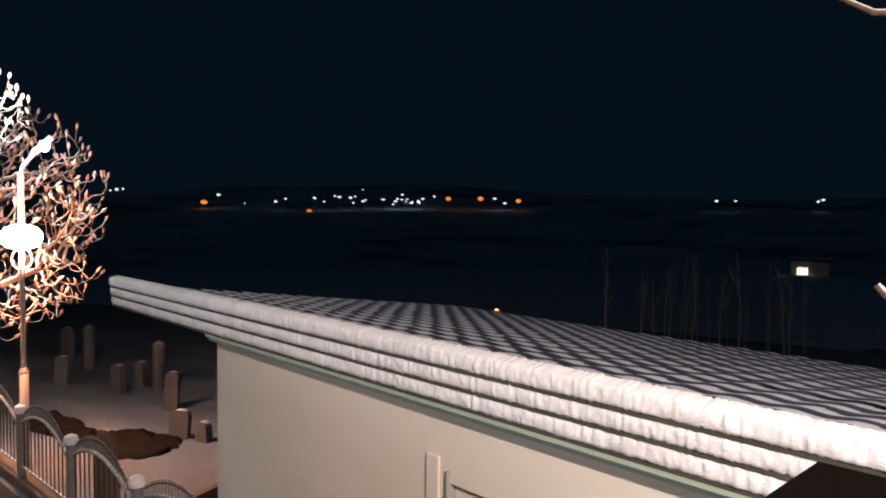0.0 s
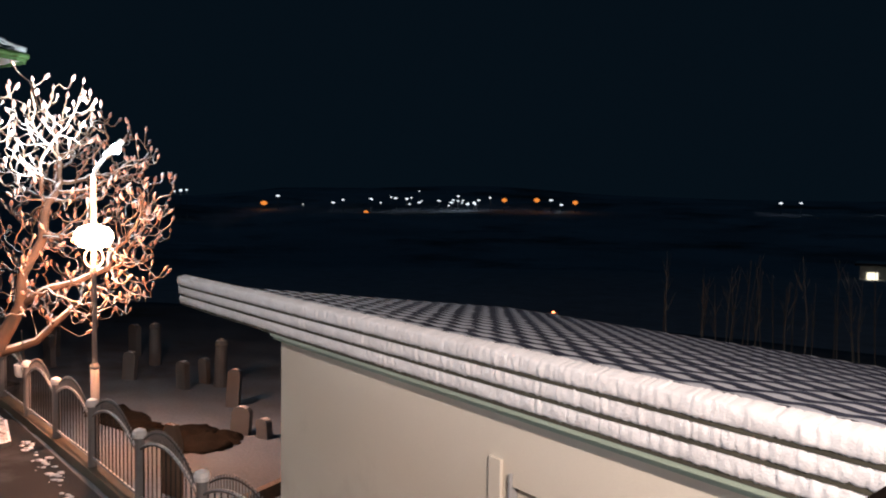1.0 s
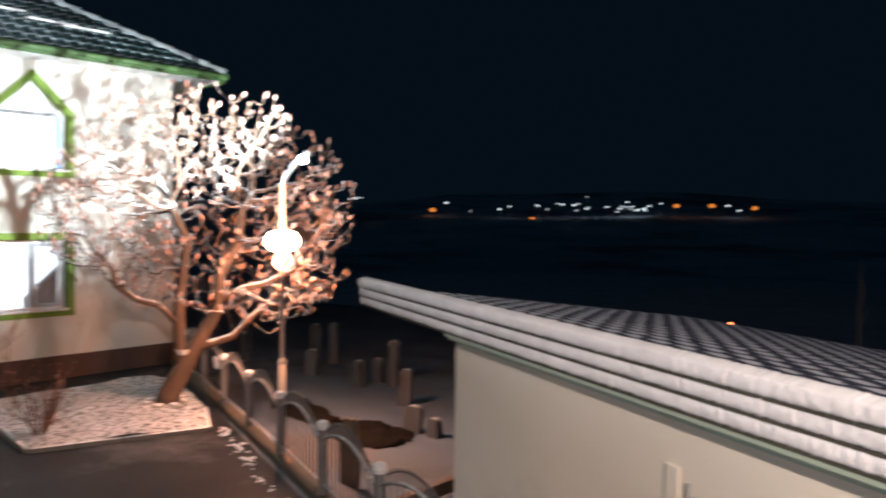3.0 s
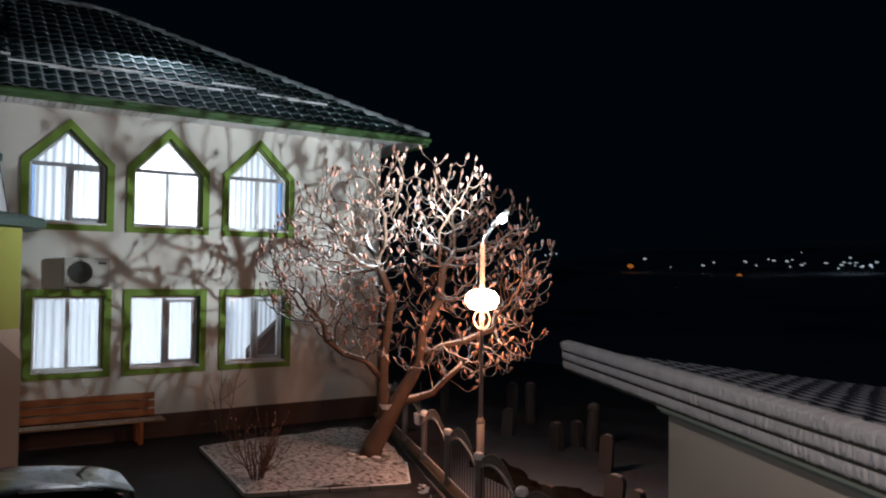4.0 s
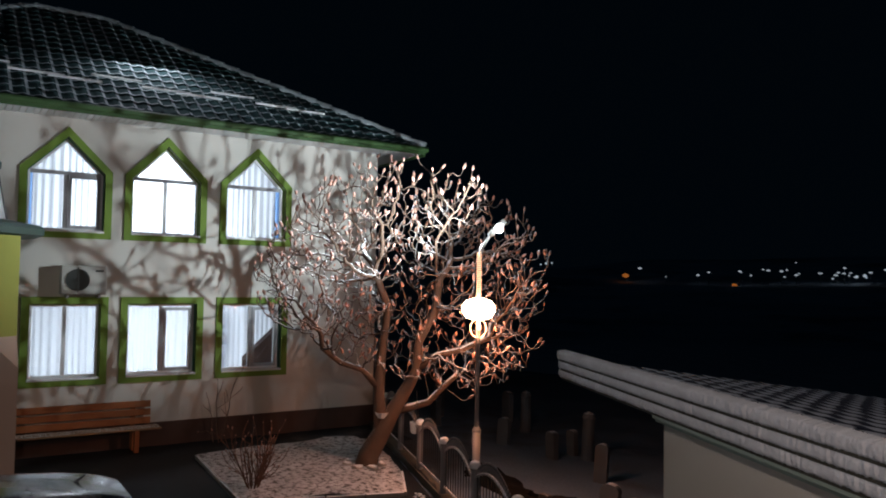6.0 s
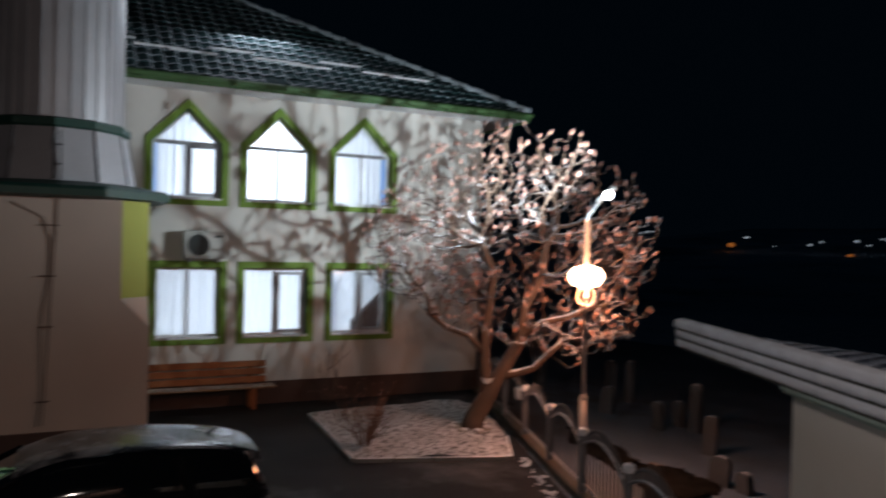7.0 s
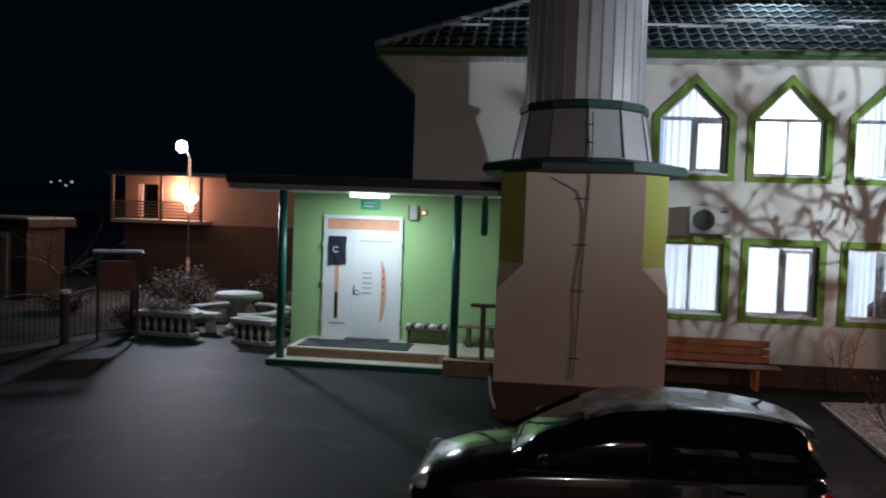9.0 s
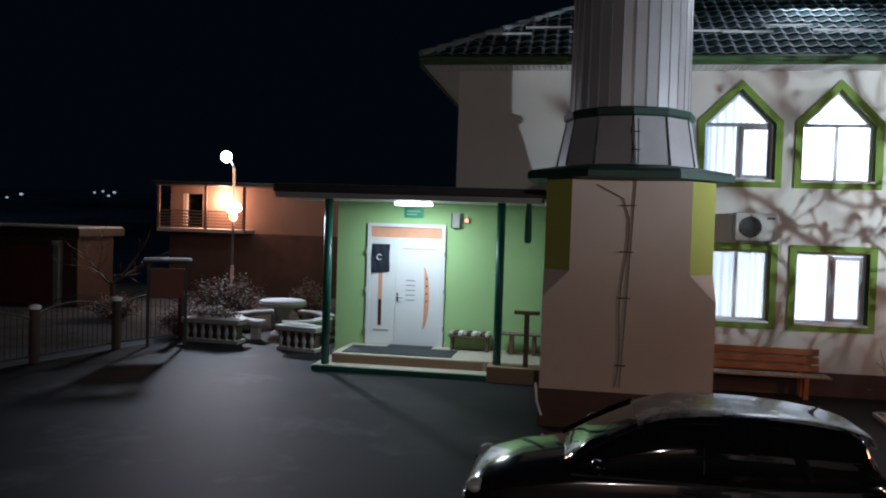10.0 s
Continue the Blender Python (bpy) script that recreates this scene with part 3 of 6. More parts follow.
part("east_board", box(B(), X1 + 0.03, FX, 10.735, Y1 - 0.035, ZE - 0.16, ZE - 0.145), PVC, soffit)

# air conditioner above the lower windows
ac = thing("air_conditioner", (FX, 4.05, 2.95), "white split air conditioner outdoor unit on wall brackets", "air conditioner")
part("casing", box(B(), 0.09, 0.36, 0.02, 0.80, 0.02, 0.56, 0.02), AC_WHITE, ac)
bm = B()
tube(bm, [(0.362, 0.30, 0.29), (0.375, 0.30, 0.29)], 0.205, 28)
part("fan_opening", bm, AC_DARK, ac)
for k in range(5):
    bm = B()
    r = 0.035 + 0.040 * k
    tube(bm, [(0.385, 0.30 + r * math.cos(q), 0.29 + r * math.sin(q)) for q in np.linspace(0, 2 * math.pi, 25)], 0.006, 4)
    part("grille_ring", bm, AC_DARK, ac)
part("grille_bar", box(B(), 0.378, 0.388, 0.29, 0.31, 0.06, 0.52), AC_DARK, ac)
part("badge", box(B(), 0.358, 0.364, 0.60, 0.74, 0.44, 0.48), AC_DARK, ac)
for y in (0.12, 0.66):
    part("bracket", box(B(), 0.0, 0.36, y, y + 0.04, -0.04, 0.018), PVC_GREY, ac)

# ---- porch ----
structure("ceiling_porch", box(B(), -16.455, -14.36, -4.95, 0.42, 3.56, 3.63), PVC, "white porch ceiling boards")
canopy = tagged(new("canopy"), "flat dark sheet-metal porch canopy", "canopy", kind="structure")
part("sheet", box(B(), -16.5, -14.28, -5.05, 0.46, 3.67, 3.84, 0.02), IRON_DARK, canopy)
part("edge_board", box(B(), -14.355, -14.30, -5.0, 0.44, 3.56, 3.668, 0.006), PVC_GREY, canopy)
part("side_board", box(B(), -16.4, -14.36, -5.0, -4.955, 3.56, 3.668, 0.006), PVC_GREY, canopy)
for y in (-4.0, -0.42):
    column = thing("porch_column", (-14.74, y, 0.06), "slim dark green painted steel porch column", "column", "porch columns")
    part("shaft", tube(B(), [(0, 0, 0.02), (0, 0, 3.5)], 0.085, 16), DARK_GREEN, column, smooth=True)
    part("base_plate", box(B(), -0.13, 0.13, -0.13, 0.13, 0, 0.03, 0.006), DARK_GREEN, column)
hook = thing("hanging_banner", (-14.72, 0.12, 2.78), "narrow rolled dark green banner hung from the canopy", "banner")
part("roll", lathe(B(), [(0.05, 0), (0.075, 0.06), (0.07, 0.5), (0.05, 0.78)], 10), DARK_GREEN, hook)
steps = tagged(new("porch_steps"), "two low tiled porch steps with brown risers", "steps", kind="structure")
part("lower_step", box(B(), -16.455, -14.58, -4.22, -0.60, 0.0, 0.13, 0.012), STEPTILE, steps)
part("lower_edge", box(B(), -14.577, -14.55, -4.24, -0.60, 0.0, 0.11, 0.005), DARK_GREEN, steps)
part("upper_step", box(B(), -16.455, -14.95, -3.92, 0.55, 0.132, 0.33, 0.012), STEPTILE, steps)
part("upper_riser", box(B(), -14.947, -14.93, -3.92, -0.72, 0.135, 0.30, 0.004), STEPRISE, steps)
part("side_block", box(B(), -14.94, -14.45, -0.595, 0.52, 0.0, 0.32, 0.012), STEPRISE, steps)
mat = new("door_mat", finish(box(B(), -0.45, 0.45, -1.2, 1.15, 0, 0.018, 0.006), "door_mat", MAT))
mat.matrix_world = pose(-15.55, -2.55, 0.331)
tagged(mat, "long dark ribbed rubber mat on the porch", "mat")
mat = new("door_mat", finish(box(B(), -0.18, 0.18, -0.5, 0.5, 0, 0.015, 0.005), "door_mat", MAT))
mat.matrix_world = pose(-16.24, -2.5, 0.331)
tagged(mat, "small dark mat at the threshold", "mat")

door = tagged(new("door_1"), "white panelled entrance door with amber glass and transom", "door", kind="structure")
door.matrix_world = pose(-16.455, -2.695, 0.335)
DW, DH = 0.895, 2.75
part("door_frame", ring_prism(B(), [(-DW, 0), (DW, 0), (DW, DH), (-DW, DH)], [(-DW + 0.075, 0.05), (DW - 0.075, 0.05), (DW - 0.075, DH - 0.075), (-DW + 0.075, DH - 0.075)], 0.075, 0.0), PVC, door)
part("transom_bar", box(B(), 0.0, 0.07, -DW + 0.076, DW - 0.076, 2.36, 2.43, 0.006), PVC, door)
part("transom_light", box(B(), 0.018, 0.03, -DW + 0.076, DW - 0.076, 2.431, DH - 0.076), SALMON, door, "amber frosted glass light over the door")
side_leaf = part("side_leaf", box(B(), 0.02, 0.062, -DW + 0.077, -0.232, 0.052, 2.358, 0.008), PVC, door)
part("strip_glass", box(B(), 0.064, 0.070, -0.62, -0.53, 0.42, 1.62, 0.002), SALMON, side_leaf, "narrow amber glass strip")
part("strip_glass_dark", box(B(), 0.071, 0.075, -0.61, -0.54, 0.44, 1.02, 0.001), BLACK, side_leaf)
part("kick_panel", box(B(), 0.063, 0.070, -0.72, -0.36, 0.30, 0.34, 0.003), PVC_GREY, side_leaf)
main_leaf = part("main_leaf", box(B(), 0.02, 0.066, -0.228, DW - 0.077, 0.052, 2.358, 0.008), PVC, door)
part("groove", box(B(), 0.067, 0.071, -0.08, 0.68, 2.18, 2.20), PVC_GREY, main_leaf)
for k in range(5):
    part("slot", box(B(), 0.067, 0.074, 0.02, 0.23, 1.02 + 0.11 * k, 1.045 + 0.11 * k, 0.002), PVC_GREY, main_leaf, "short grey inlay bar")
bm = B()
arc = [(0.40 + 0.16 * math.sin(q), 1.08 + 0.72 * math.cos(q)) for q in np.linspace(0.1, math.pi - 0.05, 16)] + [(0.42 + 0.03 * math.sin(q), 1.08 - 0.70 * math.cos(q)) for q in np.linspace(0.1, math.pi - 0.1, 10)]
slab(bm, [[(0.067, a, b) for a, b in arc]], (0.007, 0, 0))
part("crescent_glass", bm, SALMON, main_leaf, "curved amber glass inlay")
for k in range(4):
    part("inlay_dot", tube(B(), [(0.073, 0.50, 1.02 + 0.17 * k), (0.078, 0.50, 1.02 + 0.17 * k)], 0.022, 10), PLINTH, main_leaf)
part("door_handle", tube(B(), [(0.066, -0.17, 1.12), (0.12, -0.17, 1.12), (0.13, -0.16, 1.09), (0.13, -0.03, 1.07)], 0.012, 8), CHROME, main_leaf, "chrome lever handle")
part("lock_plate", box(B(), 0.067, 0.072, -0.19, -0.15, 0.98, 1.18, 0.002), CHROME, main_leaf)
for z in (0.35, 1.2, 2.05):
    for y in (-DW - 0.02, DW + 0.005):
        part("hinge", tube(B(), [(0.08, y, z), (0.08, y, z + 0.10)], 0.018, 8), PVC_GREY, door)
bm = B()
cols = []
for i in range(9):
    y = -0.79 + 0.42 * i / 8
    cols.append([bm.verts.new((0.085 + 0.012 * math.sin(i * 1.7 + k), y + 0.01 * math.sin(k * 1.3), 1.62 + 0.66 * k / 6 + (0.03 * i / 8 if k == 0 else 0))) for k in range(7)])
for a, b in zip(cols, cols[1:]):
    for k in range(6):
        bm.faces.new((a[k], b[k], b[k + 1], a[k + 1]))
flag = thing("flag", (-16.455, -2.695, 0.335), "small dark flag with a pale crescent hung on the door", "flag")
bmesh.ops.solidify(bm, geom=bm.faces[:], thickness=0.004)
part("cloth", bm, material("dark_flag_cloth", (0.045, 0.055, 0.085), 0.9, var=0.25, scale=20, fine=150), flag)
bm = B()
tube(bm, [(0.108, -0.60 + 0.06 * math.cos(q), 1.98 + 0.06 * math.sin(q)) for q in np.linspace(0.7, 5.6, 14)], 0.013, 5)
part("crescent", bm, PVC, flag)
sign = thing("exit_sign", (-16.455, -2.55, 3.28), "small green rectangular sign above the door", "sign")
part("panel", box(B(), 0.0, 0.03, -0.22, 0.22, -0.05, 0.17, 0.006), SIGN_GREEN, sign)
for k in range(2):
    part("text_bar", box(B(), 0.031, 0.034, -0.15, 0.15 - 0.08 * k, 0.08 - 0.07 * k, 0.11 - 0.07 * k), PALE_GREEN, sign)
meter = thing("junction_box", (-16.455, -1.68, 3.03), "grey electrical box on the green wall", "box")
part("case", box(B(), 0, 0.12, 0, 0.2, 0, 0.33, 0.012), AC_WHITE, meter)
part("cover_edge", box(B(), 0.121, 0.13, 0.005, 0.03, 0.0, 0.33), BLACK, meter)
siren = thing("alarm_light", (-16.455, -1.34, 3.14), "small alarm box with an orange light", "alarm")
part("case", box(B(), 0, 0.05, -0.06, 0.06, 0, 0.13, 0.01), AC_WHITE, siren)
part("light", box(B(), 0.051, 0.06, -0.03, 0.035, 0.03, 0.09, 0.004), INDICATOR, siren)
tube_light = thing("ceiling_light", (-15.0, -2.27, 3.56), "lit oblong white porch ceiling light", "ceiling light")
part("tray", box(B(), -0.12, 0.12, -0.40, 0.40, -0.03, 0.0, 0.006), PVC, tube_light)
part("diffuser", box(B(), -0.10, 0.10, -0.38, 0.38, -0.09, -0.031, 0.02), TUBE, tube_light, "glowing white diffuser")


def plank_bench(place, length, label, seat_cushion, back, group=""):
    bench = thing("bench", place, label, "bench", group)
    if back:
        for k in range(3):
            part("back_slat", box(B(), 0.05 + 0.014 * k, 0.082 + 0.014 * k, 0, length, 0.92 - 0.155 * k - 0.128, 0.92 - 0.155 * k, 0.010), WOOD, bench)
        for y in (0.35, length - 0.36):
            part("back_post", box(B(), 0.0, 0.045, y, y + 0.09, 0.0, 0.90, 0.008), WOOD, bench)
    for k in range(3):
        part("seat_slat", box(B(), 0.12 + 0.13 * k, 0.24 + 0.13 * k, -0.0, length + 0.12, 0.42, 0.458, 0.010), WOOD_PALE if back else WOOD_GREY, bench)
    for y in (0.35, length - 0.36):
        part("leg", box(B(), 0.38, 0.46, y, y + 0.09, 0.0, 0.418, 0.008), WOOD if back else WOOD_GREY, bench)
        part("leg", box(B(), 0.12, 0.19, y, y + 0.09, 0.0, 0.418, 0.008), WOOD if back else WOOD_GREY, bench)
    return bench


plank_bench((-15.17, 2.9, 0), 2.86, "varnished slatted wooden bench against the mosque wall", False, True)
plank_bench((-16.43, -0.62, 0.331), 1.2, "plain brown wooden bench on the porch", False, False)
cushion_bench = thing("cushioned_bench", (-16.40, -1.62, 0.331), "low bench with a striped fringed cushion by the door", "bench")
part("seat", box(B(), 0, 0.36, 0, 0.92, 0.30, 0.34, 0.01), WOOD_GREY, cushion_bench)
for k in range(9):
    part("stripe", box(B(), -0.01, 0.37, 0.01 + 0.1 * k, 0.105 + 0.1 * k, 0.345, 0.42, 0.025), (BLANKET, PLINTH, PVC)[k % 3], cushion_bench)
for y in (0.04, 0.82):
    part("leg", box(B(), 0.04, 0.30, y, y + 0.06, 0.0, 0.298, 0.006), WOOD_GREY, cushion_bench)
rail = thing("shoe_stand", (-14.70, 0.16, 0.32), "short grey post with a flat top board beside the porch", "stand")
part("post", box(B(), -0.05, 0.05, -0.05, 0.05, 0, 1.05, 0.008), WOOD_GREY, rail)
part("board", box(B(), -0.12, 0.12, -0.25, 0.25, 1.05, 1.11, 0.01), WOOD_GREY, rail)

# ---- minaret ----
MC, MS = (-12.77, 1.85), 0.95
minaret = thing("minaret", (MC[0], MC[1], 0), "minaret with a tan square base and a grey sheet-metal shaft", "minaret")
minaret.matrix_world = pose(MC[0], MC[1], 0.156) @ Matrix.Scale(MS, 4)
HB = 1.375
bm = B()
low = [bm.verts.new((sx * HB, sy * HB, 0.46)) for sx, sy in ((1, -1), (1, 1), (-1, 1), (-1, -1))]
mid = [bm.verts.new((sx * HB, sy * HB, 1.98)) for sx, sy in ((1, -1), (1, 1), (-1, 1), (-1, -1))]
C = 0.95
oct_xy = [(HB, -C), (HB, C), (C, HB), (-C, HB), (-HB, C), (-HB, -C), (-C, -HB), (C, -HB)]
o1 = [bm.verts.new((x, y, 2.42)) for x, y in oct_xy]
o2 = [bm.verts.new((x, y, 3.92)) for x, y in oct_xy]
for i in range(4):
    bm.faces.new((low[i], low[(i + 1) % 4], mid[(i + 1) % 4], mid[i]))
for i, (p, q) in enumerate(((0, 1), (2, 3), (4, 5), (6, 7))):
    bm.faces.new((mid[i], mid[(i + 1) % 4], o1[q], o1[p]))
    bm.faces.new((mid[(i + 1) % 4], o1[(q + 1) % 8], o1[q]))
for i in range(8):
    f = bm.faces.new((o1[i], o1[(i + 1) % 8], o2[(i + 1) % 8], o2[i]))
    f.material_index = 1 if i % 2 else 0
bm.faces.new(o2)
part("base", bm, [STUCCO_TAN, LIME], minaret, "tan stucco base with lime green chamfers")
part("plinth", box(B(), -HB - 0.02, HB + 0.02, -HB - 0.02, HB + 0.02, -0.17, 0.458, 0.01), PLINTH, minaret)
P8 = math.pi / 8
part("ledge", lathe(B(), [(1.70, 3.925), (1.86, 3.95), (1.86, 4.05), (1.80, 4.10), (1.30, 4.19)], 8, phase=P8), BAND_GREEN, minaret, "dark green projecting ledge")
part("cone", lathe(B(), [(1.235, 4.195), (1.085, 5.02)], 12), SHEET, minaret)
for k in range(12):
    a = k * math.pi / 6
    part("seam", tube(B(), [(1.235 * math.cos(a), 1.235 * math.sin(a), 4.2), (1.085 * math.cos(a), 1.085 * math.sin(a), 5.0)], 0.020, 6), SEAM, minaret)
part("band", lathe(B(), [(1.10, 5.0), (1.14, 5.03), (1.14, 5.13), (1.08, 5.16)], 12), BAND_GREEN, minaret)
part("shaft", lathe(B(), [(1.035, 5.16), (0.99, 11.5), (0.2, 12.6)], 32), SHEET, minaret, "grey sheet-metal shaft")
for k in range(32):
    a = 2 * math.pi * k / 32
    part("rib", tube(B(), [(1.037 * math.cos(a), 1.037 * math.sin(a), 5.16), (0.992 * math.cos(a), 0.992 * math.sin(a), 11.5)], 0.011, 4), PVC_GREY, minaret)
for off, wob in ((-0.06, 0.02), (0.02, 0.0)):
    pts = [(HB + 0.008, off - 0.10 + 0.03 * math.sin(i * 0.9) * (1 if wob else 0) + 0.012 * i, 0.55 + 3.3 * i / 12 if wob else 0.55 + 3.36 * i / 12) for i in range(13)]
    if wob:
        pts[-1] = (HB + 0.008, -0.55, 3.84)
        pts[-2] = (HB + 0.008, -0.12, 3.62)
    part("conduit", tube(B(), pts, 0.0065, 6), PLINTH, minaret, "thin brown cable conduit")
for z in (0.9, 2.0, 2.75, 3.5):
    part("conduit_clip", box(B(), HB, HB + 0.022, -0.17, -0.02 + 0.03 * z, z, z + 0.018), PLINTH, minaret)
part("cone_cable", tube(B(), [(1.25, -0.02, 4.2), (1.20, 0.02, 4.45), (1.18, -0.03, 4.75), (1.13, 0.01, 5.02)], 0.013, 5), BLACK, minaret)
part("cone_cable", tube(B(), [(1.24, 0.09, 4.2), (1.19, 0.09, 4.5), (1.12, 0.08, 4.95)], 0.011, 5), BLACK, minaret)
for z in (4.42, 4.72):
    part("cable_bracket", box(B(), 1.14, 1.24 - 0.18 * (z - 4.2), -0.03, 0.11, z, z + 0.022), BLACK, minaret)
part("rope_end", tube(B(), [(HB + 0.05, -HB + 0.05, 0.02), (HB + 0.06, -HB - 0.03, 0.25), (HB + 0.04, -HB - 0.06, 0.55)], 0.022, 6), PVC, minaret, "white rope hanging by the plinth")

# ---- garage with the snowy roof ----
GT, GU, GN = Vector((-4.76, 7.09, 0)), Vector((0.919, -0.394, 0)), Vector((0.394, 0.919, 0))
G_LEN, G_DEPTH, G_TOP, G_FALL = 7.7, 4.0, 2.66, 0.12


def gp(s, d, z):
    return GT + GU * s + GN * d + Vector((0, 0, z))


def gbox(s0, s1, d0, d1, z0, z1, bevel=0.0):
    bm = box(B(), s0, s1, d0, d1, z0, z1, bevel)
    for v in bm.verts:
        v.co = gp(*v.co)
    return bm


def gtilt(s0, s1, d0, d1, z0, z1):
    bm = box(B(), s0, s1, d0, d1, z0, z1)
    for v in bm.verts:
        v.co = gp(v.co.x, v.co.y, v.co.z - G_FALL * v.co.y)
    return bm


garage = thing("garage", (0, 0, 0), "beige garage with a snow-covered lean-to tile roof", "garage")
S0 = 1.93
outer = [gp(S0, 0.10, 0), gp(G_LEN - 0.2, 0.10, 0), gp(G_LEN - 0.2, 0.10, 2.52), gp(S0, 0.10, 2.52)]
hole = [gp(4.42, 0.10, 0.02), gp(5.32, 0.10, 0.02), gp(5.32, 0.10, 2.06), gp(4.42, 0.10, 2.06)]
part("front_wall", slab(B(), [outer, hole], GN * 0.2), GARAGE_PAINT, garage, "smooth beige painted wall")
part("side_wall", gbox(S0, S0 + 0.2, 0.31, G_DEPTH - 0.3, 0, 2.05), GARAGE_PAINT, garage)
part("side_wall", gbox(G_LEN - 0.4, G_LEN - 0.2, 0.31, G_DEPTH - 0.3, 0, 2.05), GARAGE_PAINT, garage)
part("rear_wall", gbox(S0, G_LEN - 0.2, G_DEPTH - 0.3, G_DEPTH - 0.1, 0, 2.05), GARAGE_PAINT, garage)
part("top_trim", gbox(S0 - 0.03, G_LEN - 0.18, 0.024, 0.098, 2.42, 2.475, 0.004), PALE_GREEN, garage, "pale green trim board under the eaves")
part("trim_bead", gbox(S0 - 0.03, G_LEN - 0.18, 0.05, 0.098, 2.395, 2.417), PALE_GREEN, garage)
gdoor = part("door", gbox(4.44, 5.30, 0.125, 0.165, 0.02, 2.04, 0.004), GARAGE_PAINT, garage, "beige side door")
part("panel", gbox(4.54, 5.20, 0.116, 0.124, 1.15, 1.95, 0.003), PVC, gdoor)
part("door_jamb", gbox(4.28, 4.37, 0.082, 0.098, 0.02, 2.17, 0.004), GARAGE_PAINT, garage, "beige door jamb")
part("jamb_shadow_strip", gbox(4.425, 4.437, 0.08, 0.13, 0.02, 2.12), PVC_GREY, garage)
part("deck", gtilt(-0.05, G_LEN, 0.03, G_DEPTH, 2.50, 2.60), TILE_BLUE, garage)
part("soffit", gtilt(-0.04, G_LEN, 0.04, G_DEPTH - 0.02, 2.485, 2.498), PALE_GREEN, garage)


def garage_snow(u, v, a, b):
    n = 0.55 * noise.noise((u * 0.45, v * 0.45, 21)) + 0.5 * noise.noise((u * 3.1, v * 4.0, 4)) + 0.35 * (u / G_LEN - 0.45)
    crest = 0.5 + 0.5 * math.cos(2 * math.pi * a)
    if v < 0.10:
        return 1
    # snow share drops up the roof and leftwards, which also paints the light's fall-off
    return 1 if b < 0.64 + 0.13 * crest + 0.38 * n - 0.04 * v else 0


bm = B()
tiled_plane(bm, lambda u, v: True, gp(-0.06, 0.0, G_TOP - 0.03), GU, GN + Vector((0, 0, -G_FALL)), G_LEN + 0.06, G_DEPTH, 0.21, 0.25, 0.013, garage_snow, 8, 6)
part("tile_sheet", bm, [TILE_BLUE, ROOF_SNOW], garage, "dark pressed tiles half covered with snow")
for row in range(3):
    z1 = G_TOP + 0.045 - 0.084 * row
    part("edge_lath", gbox(-0.04, G_LEN, -0.002 + 0.012 * row, 0.06, z1 - 0.094, z1 - 0.012), LATH, garage, "dark roof edge strip")
    bm = B()
    n, m = int(G_LEN / 0.009), 9
    grid = []
    for i in range(n + 1):
        s = -0.07 + (G_LEN + 0.07) * i / n
        lump = 0.25 * noise.noise((s * 9, row * 7.3, 1)) + 0.26 * noise.noise((s * 24, row * 3.1, 2)) + 0.32 * noise.noise((s * 52, row, 5)) + 0.24 * noise.noise((s * 95, row, 3))
        hh = 0.0395 + 0.008 * lump + 0.005 * noise.noise((s * 70, row * 2.7, 8))
        dd = 0.027 + 0.012 * lump
        col = []
        for k in range(m + 1):
            q = -0.5 * math.pi + math.pi * k / m
            j = 0.006 * noise.noise((s * 40, k * 0.3, row * 5.0)) + 0.005 * noise.noise((s * 85, k * 0.7, row * 9.0))
            flat = math.copysign(abs(math.cos(q)) ** 0.45, 1)
            col.append(bm.verts.new(gp(s, 0.012 + 0.012 * row - (dd + j) * flat - (0.0 if k < m else -0.05), z1 - 0.040 + hh * math.sin(q) + 0.5 * j + (0.012 if k == m and row == 0 else 0))))
        grid.append(col)
    for a, b in zip(grid, grid[1:]):
        for k in range(m):
            bm.faces.new((a[k], b[k], b[k + 1], a[k + 1]))
    part("snow_ledge", bm, FLUFF, garage, "lumpy band of snow clinging to the roof edge", True)

# ---- wrought iron fence by the graveyard ----


